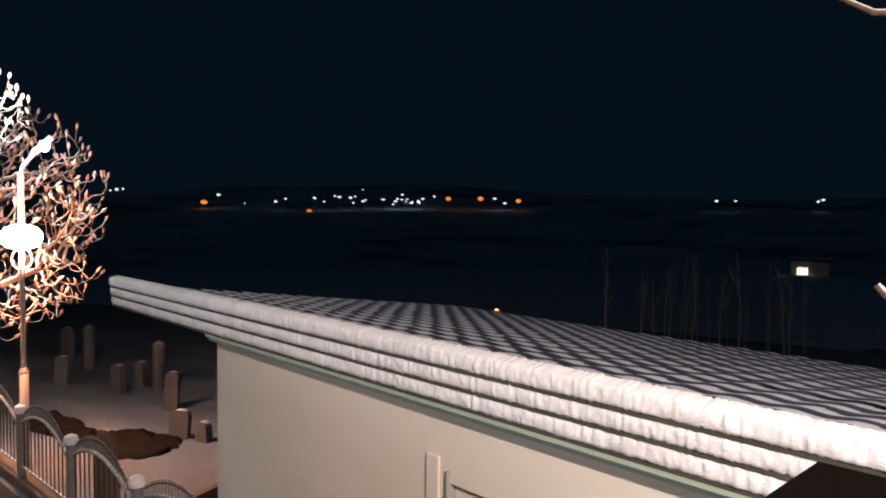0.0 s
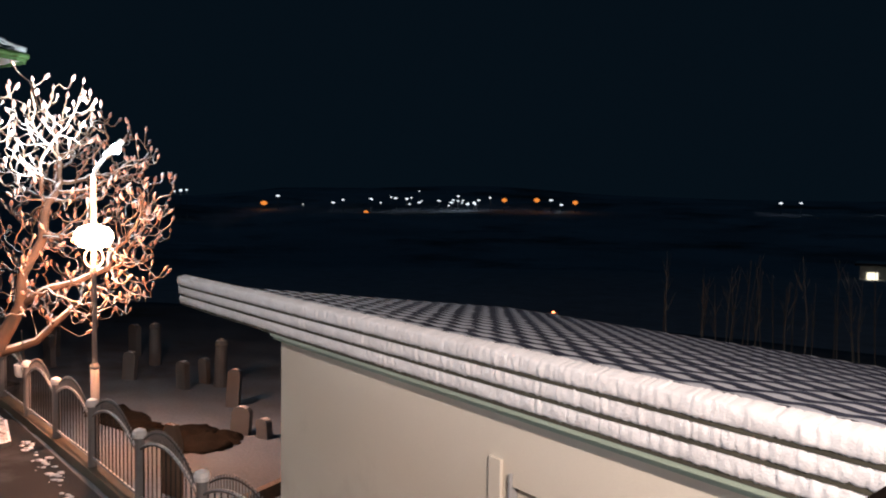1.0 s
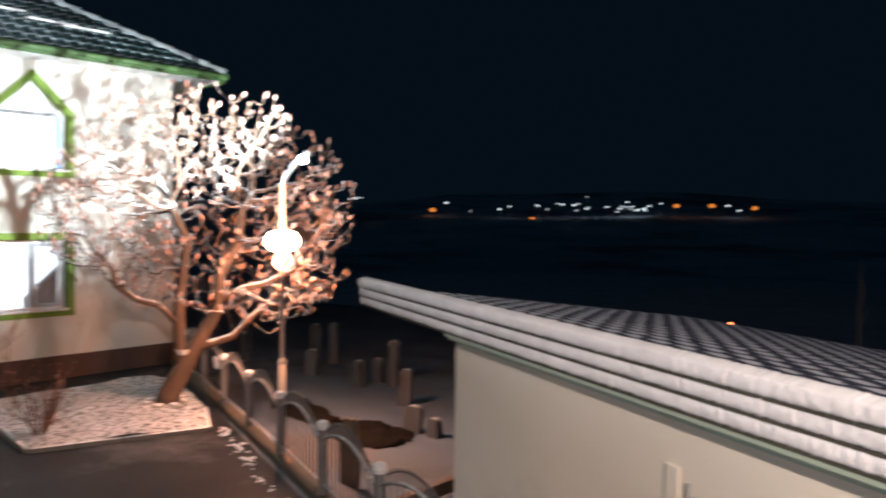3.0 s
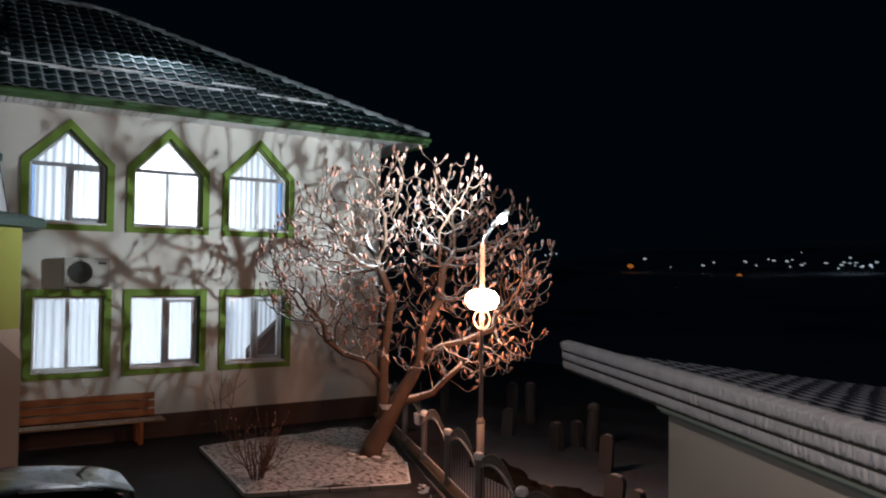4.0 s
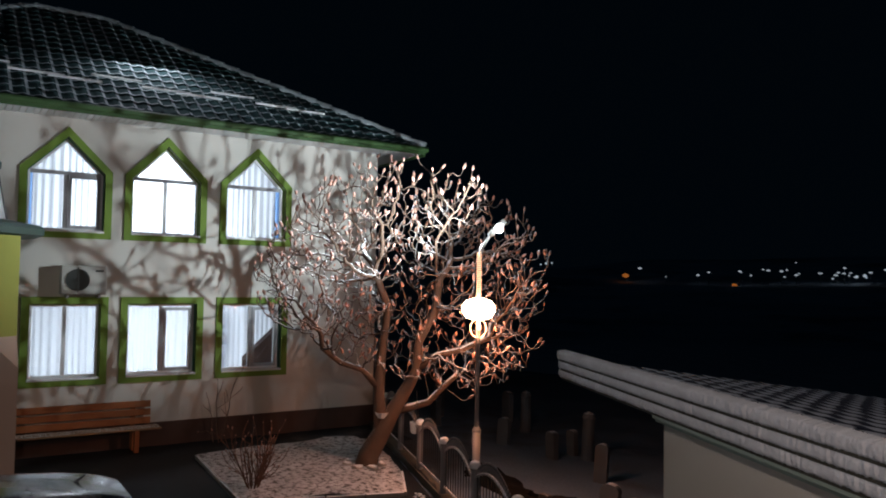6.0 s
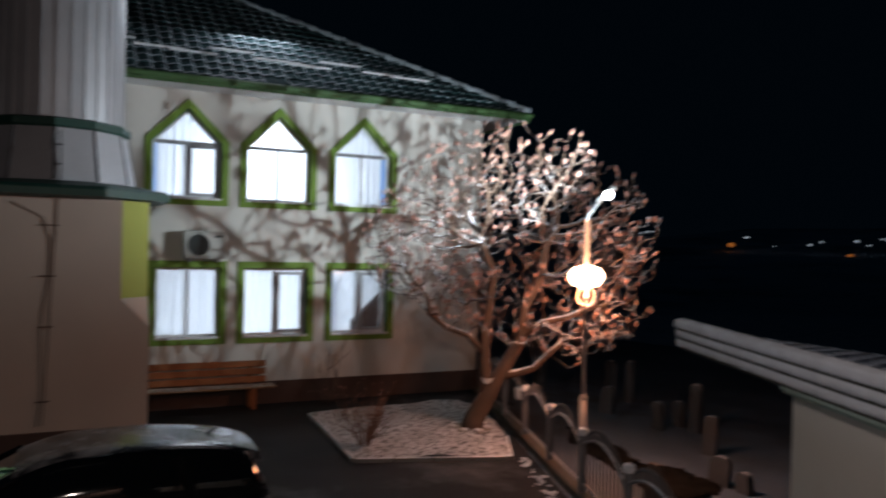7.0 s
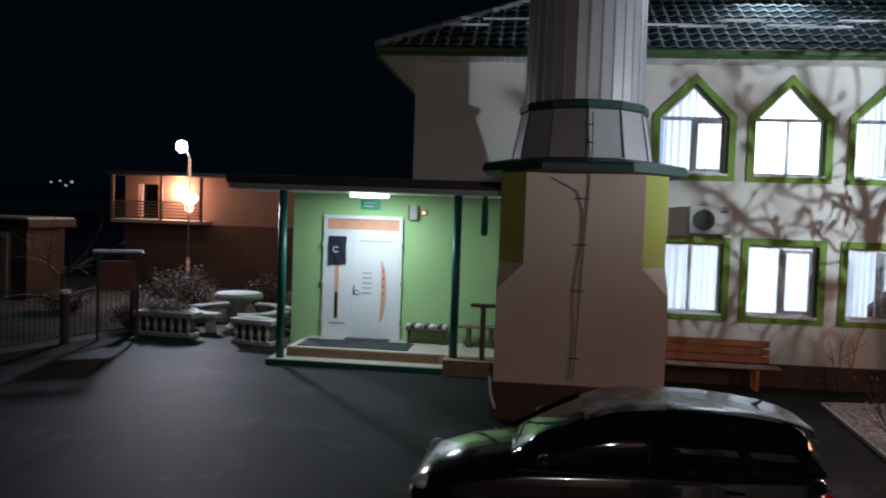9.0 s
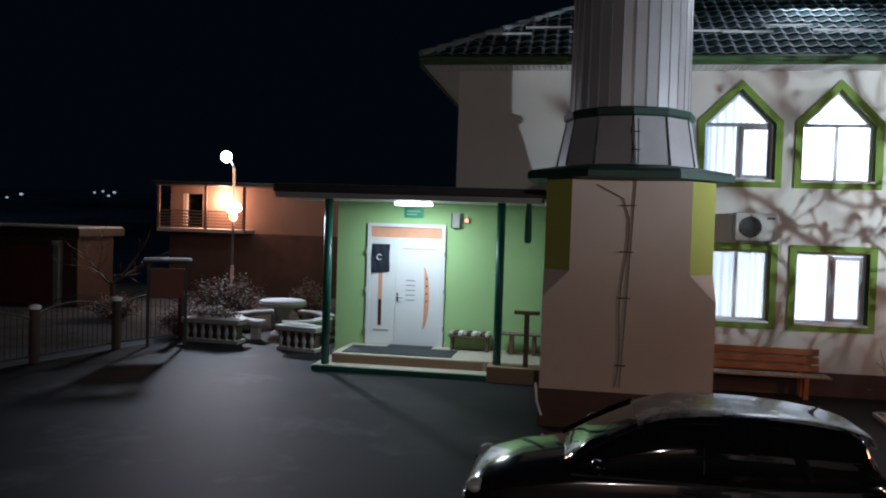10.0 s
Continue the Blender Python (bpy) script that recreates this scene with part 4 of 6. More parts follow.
def arched_fence(name, posts, base, height, mats, label, pitch=0.11, radius=0.055):
    post_m, rail_m, bar_m = mats
    fence = thing(name, (0, 0, 0), label, "fence")
    for x, y in posts:
        p = part("post", lathe(B(), [(radius, base - 0.1), (radius, height - 0.05)], 14, (x, y)), post_m, fence, smooth=False)
        part("cap", lathe(B(), [(radius + 0.02, height - 0.05), (radius + 0.025, height - 0.01), (radius + 0.01, height + 0.03), (0.02, height + 0.05)], 14, (x, y)), SNOW, p, "post cap under snow")
    for (xa, ya), (xb, yb) in zip(posts, posts[1:]):
        a, b = Vector((xa, ya, 0)), Vector((xb, yb, 0))

        def top(f):
            return height - 0.20 + 0.26 * math.sin(math.pi * min(f * 1.0, 1.0)) ** 0.8 - 0.10 * f

        line = [a.lerp(b, f) + Vector((0, 0, top(f))) for f in np.linspace(0.03, 0.97, 15)]
        part("arched_rail", tube(B(), line, 0.019, 6), rail_m, fence, "arched top rail topped with snow")
        crown = [p + Vector((0, 0, 0.13 * math.sin(math.pi * (i + 1) / (len(line) + 1)) ** 0.5)) for i, p in enumerate(line)]
        part("crown_rail", tube(B(), crown[1:-1], 0.009, 5), bar_m, fence, "thin upper arch")
        for i in range(2, 2 * len(line) - 4):
            p, q = line[i // 2].lerp(line[i // 2 + 1], i % 2 / 2), crown[i // 2].lerp(crown[i // 2 + 1], i % 2 / 2)
            part("picket", tube(B(), [p, q + Vector((0, 0, 0.012)), q + Vector((0, 0, 0.035))], [0.005, 0.009, 0.005], 5), rail_m, fence)
        part("bottom_rail", tube(B(), [a.lerp(b, 0.03) + Vector((0, 0, base + 0.08)), a.lerp(b, 0.97) + Vector((0, 0, base + 0.08))], 0.018, 5), rail_m, fence)
        n = int((b - a).length / pitch)
        for k in range(1, n):
            f = k / n
            part("bar", tube(B(), [a.lerp(b, f) + Vector((0, 0, base + 0.08)), a.lerp(b, f) + Vector((0, 0, top(f)))], 0.007, 5), bar_m, fence)
    return fence


more = [(-13.78, 10.26), (-12.28, 9.77)]
arched_fence("fence", more + FENCE + [(-2.95, 6.62)], 0.12, 0.90, (IRON, IRON, IRON_BARE), "grey wrought iron fence with arched rails under snow", 0.13, 0.052)
bm = B()
for (xa, ya), (xb, yb) in zip(([(-15.2, 10.72)] + more + FENCE), (more + FENCE + [(-2.95, 6.62)])):
    d = Vector((xb - xa, yb - ya, 0)).normalized()
    nrm = Vector((-d.y, d.x, 0)) * 0.08
    vs = [bm.verts.new(Vector((x, y, z)) + s * nrm) for x, y in ((xa, ya), (xb, yb)) for s in (-1, 1) for z in (-0.5, 0.09)]
    for f in ((0, 1, 5, 4), (2, 6, 7, 3), (1, 3, 7, 5), (0, 2, 3, 1), (4, 5, 7, 6)):
        bm.faces.new([vs[i] for i in f])
structure("kerb", bm, KERB, "low concrete kerb under the fence")
bm = B()
rng = random.Random(5)
for cl in range(9):
    f = rng.random()
    cx, cy = -12.4 + f * 6.9, 9.50 - f * 2.28 - abs(rng.gauss(0.12, 0.10))
    for k in range(rng.randint(8, 22)):
        q = rng.gauss(0, 0.20)
        ball(bm, (cx + q + rng.gauss(0, 0.05), cy - 0.33 * q + rng.gauss(0, 0.05), 0.0), rng.uniform(0.012, 0.045), (1.3, 1.0, 0.5), 1)
for v in bm.verts:
    v.co += Vector((noise.noise(v.co * 25), noise.noise(v.co * 25 + Vector((3, 0, 0))), 0)) * 0.02
tagged(new("snow_clods", finish(bm, "snow_clods", SNOW, True)), "scraps of snow left along the kerb", "snow", kind="stuff")


def street_lamp(place, head, bend, lantern, label):
    """A pole with a bent arm and LED head, and a glowing wire lantern below it."""
    px, py, pz = place
    post = thing("street_lamp", place, label, "street lamp", "street lamps")
    h = Vector(head) - Vector(place)
    bz, lz = bend - pz, lantern - pz
    part("lower_pole", tube(B(), [(0, 0, 0), (0, 0, 0.42 * lz)], 0.062, 12), POLE, post, smooth=True)
    part("collar", lathe(B(), [(0.066, 0.42 * lz - 0.04), (0.07, 0.42 * lz), (0.045, 0.42 * lz + 0.05)], 12), POLE, post)
    part("upper_pole", tube(B(), [(0, 0, 0.42 * lz), (0, 0, bz - 0.1), (h.x * 0.12, h.y * 0.12, bz + 0.06), (h.x * 0.7, h.y * 0.7, h.z - 0.08)], [0.036, 0.033, 0.028, 0.024], 10), POLE, post, smooth=True)
    d = Vector((h.x, h.y, 0.25)).normalized()
    e = h + d * 0.14
    hd = part("head", tube(B(), [h - d * 0.16, h - d * 0.1, h + d * 0.2], [0.03, 0.05, 0.045], 10), POLE, post, "LED lamp head")
    # the west lamp's ball is oversized: its glare is built into the shape
    part("led_glare_ball", ball(B(), h + Vector((0.06, -0.02, -0.02)) + d * 0.04, 0.065 if pz < -0.1 else 0.17, (1, 1, 1.1), 3), LED, hd, "blinding white LED panel drawn as a ball, with its glare", True)
    bm = B()
    lathe(bm, [(0.07, lz - 0.17), (0.20, lz - 0.13), (0.265, lz - 0.03), (0.265, lz + 0.05), (0.20, lz + 0.14), (0.07, lz + 0.18)], 20)
    part("lantern", bm, WARM, post, "glowing warm lantern body", True)
    for k in range(2):
        a = 0.7 + 1.6 * k
        part("rope_light", tube(B(), [(0.13 * math.cos(a) * math.sin(q), 0.13 * math.sin(a) * math.sin(q), lz - 0.15 - 0.30 * (1 - math.cos(q)) / 2) for q in np.linspace(-math.pi, math.pi, 21)], 0.008, 5), ROPE, post, "loop of warm rope light")
    n = 150
    part("rope_light", tube(B(), [(0.037 * math.cos(k * 0.9), 0.037 * math.sin(k * 0.9), lz + 0.2 + (bz - lz - 0.2) * k / n) for k in range(n)], 0.006, 4), ROPE, post, "warm rope light wound round the pole")
    return post


street_lamp((-9.28, 9.40, ground_height(-9.28, 9.40)), LED_E, 3.82, 2.90, "grey street lamp with LED head and glowing warm lantern")
street_lamp((-24.0, -10.30, -0.03), LED_W, 4.75, 3.42, "tall street lamp with LED head and glowing lantern")

# ---- magnolia and shrubs ----


LAMP_HEAD = Vector((2.05, 0.50, 4.03))


def grow(rng, bm, buds, p, d, length, r, depth, lift=0.25, wild=0.5, bud_size=0.034, shrink=0.72, kids=3):
    pts, rad, n = [p.copy()], [r], max(3, int(length / 0.14))
    for i in range(n):
        d = (d + Vector((rng.gauss(0, 1), rng.gauss(0, 1), rng.gauss(0, 1))) * wild * 0.28 + Vector((0, 0, lift * 0.22))).normalized()
        p = p + d * length / n
        pts.append(p.copy())
        rad.append(r * (1 - 0.38 * (i + 1) / n))
    tube(bm, pts, rad, 8 if r > 0.05 else 6 if r > 0.018 else 4, True)
    if depth == 0:
        up = (d + Vector((0, 0, 0.8))).normalized()
        if rng.random() < 0.8:
            buds.append((pts[-1], up, bud_size * rng.uniform(0.7, 1.25)))
        return
    for k in range(kids + (1 if rng.random() < 0.12 else 0)):
        f = 1.0 if k == 0 else rng.uniform(0.35, 0.97)
        i = min(n, max(1, int(f * n)))
        base_d = (pts[i] - pts[i - 1]).normalized()
        turn = Vector((rng.gauss(0, 1), rng.gauss(0, 1), rng.gauss(0, 0.8))).normalized()
        nd = (base_d + turn * (0.35 if k == 0 else 0.95)).normalized()
        grow(rng, bm, buds, pts[i], nd, length * shrink * rng.uniform(0.75, 1.15), max(0.0075, rad[i] * (0.80 if k == 0 else 0.62)), depth - 1, lift, wild, bud_size, shrink, kids)


def bud_mesh(buds, long=2.3):
    bm = B()
    for p, up, s in buds:
        s = s * 1.1
        side = up.orthogonal().normalized()
        other = up.cross(side)
        tip, foot = bm.verts.new(p + up * s * long), bm.verts.new(p - up * s * 0.2)
        rings = [[bm.verts.new(p + up * s * h * long + s * w * (math.cos(a) * side + math.sin(a) * other)) for a in (2 * math.pi * k / 5 for k in range(5))] for h, w in ((0.15, 0.42), (0.45, 0.55), (0.78, 0.34))]
        for k in range(5):
            j = (k + 1) % 5
            bm.faces.new((foot, rings[0][j], rings[0][k]))
            bm.faces.new((rings[0][k], rings[0][j], rings[1][j], rings[1][k]))
            bm.faces.new((rings[1][k], rings[1][j], rings[2][j], rings[2][k]))
            bm.faces.new((rings[2][k], rings[2][j], tip))
    return bm


V = Vector
CROWN, CROWN_R = np.array((0.24, 0.38, 3.06)), (2.35, 2.85, 2.40)
SIDE = np.array((0.537, 0.843))


def crown_targets(rng, count):
    """Places that the twigs reach for: an uneven dome, thin round the lamp head and the lantern."""
    out = []
    while len(out) < count:
        q = np.array([rng.uniform(-1, 1) for _ in range(3)])
        n = float(np.linalg.norm(q))
        edge = 0.95 + 0.09 * noise.noise(Vector(q) * 2.3)
        if n > edge or n < 0.25 or rng.random() > 0.20 + 0.80 * n:
            continue
        p = CROWN + q * CROWN_R
        u = float(p[:2] @ SIDE)
        if p[2] < 1.72 - 0.40 * u:
            continue
        if (Vector(p) - LAMP_HEAD).length < 1.0 or (Vector(p) - Vector((2.2, 0.56, 2.85))).length < 0.55:
            continue
        out_x, out_y = p[0] - LAMP_HEAD.x, p[1] - LAMP_HEAD.y
        if -0.27 * out_x - 0.96 * out_y > 0 and abs(-0.96 * out_x + 0.27 * out_y) < 0.75:
            continue
        out.append(p)
    return np.array(out)


def colonise(rng, nodes, parents, targets, step=0.10, kill=0.15):
    """Grows a skeleton towards the targets, each step from the node nearest to them."""
    nodes, parents = [np.array(n) for n in nodes], list(parents)
    alive = np.ones(len(targets), bool)
    for _ in range(150):
        if not alive.any():
            break
        at = np.array(nodes)
        gap = np.linalg.norm(targets[:, None, :] - at[None, :, :], axis=2)
        gap[:, :2] = 1e9
        near = gap.argmin(axis=1)
        alive &= gap.min(axis=1) > kill
        pull = {}
        for i in np.nonzero(alive)[0]:
            d = targets[i] - at[near[i]]
            pull.setdefault(int(near[i]), []).append(d / np.linalg.norm(d))
        for k, ds in pull.items():
            back = at[k] - at[parents[k]] if parents[k] >= 0 else np.array((0, 0, 1.0))
            back = back / max(float(np.linalg.norm(back)), 1e-6)
            d = np.mean(ds, axis=0) + 0.30 * back + np.array([rng.gauss(0, 0.24) for _ in range(3)])
            new_at = at[k] + d / np.linalg.norm(d) * step
            if np.linalg.norm(at - new_at, axis=1).min() > 0.035:
                nodes.append(new_at)
                parents.append(k)
    return nodes, parents


rng = random.Random(11)
tree = thing("magnolia_tree", (-11.47, 8.84, 0.05), "leafless magnolia with fat buds and snow along its limbs", "tree")
STEMS = [[(-0.10, -0.17, -0.05), (-0.09, -0.14, 0.20), (0.0, 0.04, 0.55), (0.10, 0.22, 0.95), (0.22, 0.42, 1.35), (0.34, 0.56, 1.7)],
         [(0.0, 0.04, 0.55), (-0.03, 0.03, 0.95), (-0.02, 0.0, 1.35), (0.0, 0.0, 1.75)],
         [(0.10, 0.22, 0.95), (0.22, 0.50, 1.02), (0.38, 0.80, 1.12), (0.5, 1.02, 1.38), (0.62, 1.22, 1.60)],
         [(-0.02, 0.0, 1.35), (0.05, -0.38, 1.72), (0.02, -0.80, 1.86), (0.06, -1.15, 2.12)],
         [(0.34, 0.56, 1.7), (0.62, 0.82, 1.98), (0.72, 1.25, 2.06), (0.92, 1.62, 2.25)],
         [(0.34, 0.56, 1.7), (0.30, 0.62, 2.2), (0.46, 0.86, 2.75), (0.42, 0.95, 3.3)],
         [(0.0, 0.0, 1.75), (-0.10, 0.12, 2.25), (0.08, 0.10, 2.8), (0.02, -0.12, 3.35)]]
nodes, parents, where = [], [], {}
for stem in STEMS:
    last = -1
    for p in stem:
        if p not in where:
            where[p] = len(nodes)
            nodes.append(p)
            parents.append(last)
        last = where[p]
nodes, parents = colonise(rng, nodes, parents, crown_targets(rng, 1900))
heirs = [[] for _ in nodes]
for k, q in enumerate(parents):
    if q >= 0:
        heirs[q].append(k)
thick = [0.0] * len(nodes)
for k in range(len(nodes) - 1, -1, -1):
    thick[k] = sum(thick[j] ** 2.4 for j in heirs[k]) ** (1 / 2.4) if heirs[k] else 0.0085
for p, r in zip(STEMS[0], (0.235, 0.19, 0.165, 0.14, 0.115, 0.098)):
    thick[where[p]] = r
for p, r in zip(STEMS[1][1:], (0.115, 0.10, 0.088)):
    thick[where[p]] = r
for p, r in zip(STEMS[2][1:], (0.075, 0.065, 0.055, 0.048)):
    thick[where[p]] = r
buds, twigs = [], B()
starts = [(0, -1)]
while starts:
    k, before = starts.pop()
    pts, rad = ([V(nodes[before])], [min(thick[k] * 1.1, thick[before])]) if before >= 0 else ([], [])
    while True:
        wob = 0.012 if thick[k] < 0.03 else 0.0
        pts.append(V(nodes[k]) + V((rng.gauss(0, wob), rng.gauss(0, wob), rng.gauss(0, wob))))
        rad.append(thick[k])
        if not heirs[k]:
            break
        kids = sorted(heirs[k], key=lambda j: -thick[j])
        starts += [(j, k) for j in kids[1:]]
        k = kids[0]
    d = (pts[-1] - pts[-2]).normalized()
    up = (d * 0.55 + V((rng.gauss(0, 0.22), rng.gauss(0, 0.22), 0.85))).normalized()
    pts += [pts[-1] + (d + up).normalized() * 0.07, pts[-1] + (d + up).normalized() * 0.07 + up * rng.uniform(0.05, 0.12)]
    rad += [0.0085, 0.008]
    buds.append((pts[-1], up, 0.046 * rng.uniform(0.75, 1.2)))
    for j in range(len(pts) - 4, 1, -3):
        if rad[j] < 0.016 and rng.random() < 0.55:
            side = (V((rng.gauss(0, 1), rng.gauss(0, 1), 1.0))).normalized()
            tip = pts[j] + side * rng.uniform(0.04, 0.13)
            tube(twigs, [pts[j], tip], [0.008, 0.007], 4)
            buds.append((tip, (side + V((0, 0, 0.9))).normalized(), 0.046 * rng.uniform(0.6, 1.0)))
    if max(rad) > 0.034:
        part("trunk" if before < 0 else "limb", tube(B(), pts, rad, 12 if before < 0 else 8), BARK, tree, "grey-brown bark with snow on top", True)
    else:
        tube(twigs, pts, rad, 6 if max(rad) > 0.018 else 5)
tagged(part("twig_mass", twigs, BARK, tree, "fine crooked twigs with snow on top", True), kind="stuff")
part("bowl", lathe(B(), [(0.07, 0), (0.12, 0.09), (0.125, 0.10), (0.105, 0.095), (0.06, 0.01)], 12), PVC, thing("bird_bowl", (-11.40, 8.86, 0.90), "pale feeding bowl wedged in the fork of the tree", "bowl"))
tagged(part("bud_mass", bud_mesh(buds), BUD, tree, "furry pinkish winter buds", True), kind="stuff")
bm = B()
for k in range(7):
    a = k * 0.9
    ball(bm, (0.32 * math.cos(a), 0.30 * math.sin(a), 0.02), 0.10, (1.3, 1, 0.7), 2)
for v in bm.verts:
    v.co += Vector((noise.noise(v.co * 8), noise.noise(v.co * 8 + V((4, 0, 0))), noise.noise(v.co * 8 + V((0, 4, 0))))) * 0.04
stones = new("root_stones", finish(bm, "root_stones", CONCRETE, True))
stones.matrix_world = pose(-11.60, 8.64, 0.05)
tagged(stones, "ring of snowy stones round the trunk", "stones", kind="stuff")
pot = thing("hanging_pot", (-11.15, 9.42, 0.62), "small white pot hung from the magnolia", "pot")
part("bowl", lathe(B(), [(0.07, 0), (0.10, 0.03), (0.115, 0.2), (0.10, 0.21), (0.09, 0.15)], 14), PVC, pot)
part("wire", tube(B(), [(0.1, 0, 0.2), (0.03, 0, 0.45), (0, 0, 0.75)], 0.006, 4), BLACK, pot)


def shrub(place, stems, height, spread, label, seed, mat=STEM, budded=True):
    rng = random.Random(seed)
    sh = thing("shrub", place, label, "shrub")
    bm, tips = B(), []
    for k in range(stems):
        a = rng.uniform(0, 2 * math.pi)
        d = V((math.cos(a) * spread, math.sin(a) * spread, 1)).normalized()
        grow(rng, bm, tips, V((0.08 * math.cos(a), 0.08 * math.sin(a), 0)), d, height * rng.uniform(0.4, 0.75), 0.012, 2, 0.3, 0.35, 0.016, 0.55, 2)
    tagged(part("twig_mass", bm, mat, sh), kind="stuff")
    if budded:
        tagged(part("bud_mass", bud_mesh(tips), BUD, sh), kind="stuff")
    return sh


shrub((-10.98, 6.38, 0.07), 20, 0.85, 0.30, "bare upright shrub in the snowy bed", 3)
sap = shrub((-15.0, 7.05, 0.0), 3, 1.15, 0.10, "thin bare climbing stems against the plinth", 8, WOOD_GREY)

# ---- parked car ----
car = thing("car", (-7.33, 1.92, -0.02), "black five-door hatchback parked with frost on its roof", "car")
CL, CW = 3.88, 0.82


def section(y, hw, z_sill, z_belt, z_top, crown):
    return [(hw * 0.90, z_sill), (hw * 0.985, z_sill + 0.10), (hw, z_sill + 0.26), (hw * 0.985, z_belt - 0.06), (hw * 0.94, z_belt), (hw * 0.72, z_belt + (z_top - z_belt) * 0.75), (hw * 0.36, z_top + crown * 0.7), (0, z_top + crown)]


def loft(bm, stations):
    rows = []
    for y, pts in stations:
        ring = [bm.verts.new((x, y, z)) for x, z in pts] + [bm.verts.new((-x, y, z)) for x, z in pts[-2::-1]]
        rows.append(ring)
    for a, b in zip(rows, rows[1:]):
        for k in range(len(a) - 1):
            bm.faces.new((a[k], a[k + 1], b[k + 1], b[k]))
        bm.faces.new((a[-1], a[0], b[0], b[-1]))
    bm.faces.new(rows[0])
    bm.faces.new(rows[-1][::-1])
    return bm


H = CL / 2
body = [(-H, section(0, CW * 0.66, 0.30, 0.50, 0.54, 0.0)), (-H + 0.06, section(0, CW * 0.80, 0.24, 0.58, 0.63, 0.01)), (-H + 0.22, section(0, CW * 0.93, 0.22, 0.66, 0.74, 0.015)), (-H + 0.55, section(0, CW * 0.985, 0.2, 0.73, 0.84, 0.02)),
        (-H + 0.95, section(0, CW, 0.2, 0.80, 0.91, 0.02)), (-H + 1.15, section(0, CW, 0.2, 0.83, 0.95, 0.01)), (0.0, section(0, CW, 0.2, 0.87, 0.93, 0.0)), (0.9, section(0, CW, 0.2, 0.91, 0.95, 0.0)),
        (H - 0.35, section(0, CW * 0.97, 0.21, 0.93, 0.97, 0.0)), (H - 0.10, section(0, CW * 0.90, 0.24, 0.92, 0.96, 0.0)), (H, section(0, CW * 0.80, 0.32, 0.82, 0.84, 0.0))]
bm = loft(B(), body)
part("body", bm, CARPAINT, car, "glossy black body", True)


def cabin(y, hw_b, z_b, hw_t, z_t):
    return y, [(hw_b, z_b), (hw_b * 0.5 + hw_t * 0.5 + 0.015, (z_b + z_t) / 2), (hw_t, z_t - 0.05), (hw_t * 0.9, z_t - 0.012), (hw_t * 0.5, z_t + 0.006), (0, z_t + 0.012)]


CAB = [(-H + 0.98, 0.70, 0.86, 0.62, 0.93), (-H + 1.22, 0.725, 0.86, 0.61, 1.065), (-H + 1.45, 0.745, 0.86, 0.60, 1.19), (-H + 1.66, 0.755, 0.865, 0.592, 1.29), (-H + 1.88, 0.76, 0.87, 0.588, 1.37), (0.15, 0.765, 0.88, 0.588, 1.418), (0.55, 0.77, 0.89, 0.585, 1.436), (0.95, 0.765, 0.90, 0.580, 1.432), (1.30, 0.755, 0.91, 0.572, 1.405), (1.58, 0.735, 0.92, 0.56, 1.365), (1.72, 0.715, 0.925, 0.55, 1.325), (H - 0.05, 0.66, 0.93, 0.55, 1.02)]
part("greenhouse", loft(B(), [cabin(*c) for c in CAB]), CARGLASS, car, "dark tinted windows", True)
bm = B()
rows = []
for y, hb, zb, hw, z in CAB[3:10] + [(1.72, 0.715, 0.925, 0.55, 1.330), (1.84, 0.69, 0.925, 0.54, 1.285)]:
    rows.append([bm.verts.new((hw * 1.015 * x, y, z + 0.020 - 0.075 * max(0, abs(x) - 0.82) / 0.18 - 0.012 * x * x)) for x in (-1, -0.94, -0.85, -0.6, -0.3, 0, 0.3, 0.6, 0.85, 0.94, 1)])
for a, b in zip(rows, rows[1:]):
    for k in range(10):
        bm.faces.new((a[k], b[k], b[k + 1], a[k + 1]))
FROST_PAINT = material("frosted_car_roof", (0.010, 0.010, 0.012), 0.25, var=0.2, scale=16, fine=60, bump=0.1, stain=(0.22, 0.21, 0.21), stain_at=0.49, coat=0.25)
part("roof", bm, FROST_PAINT, car, "black roof with patches of frost", True)
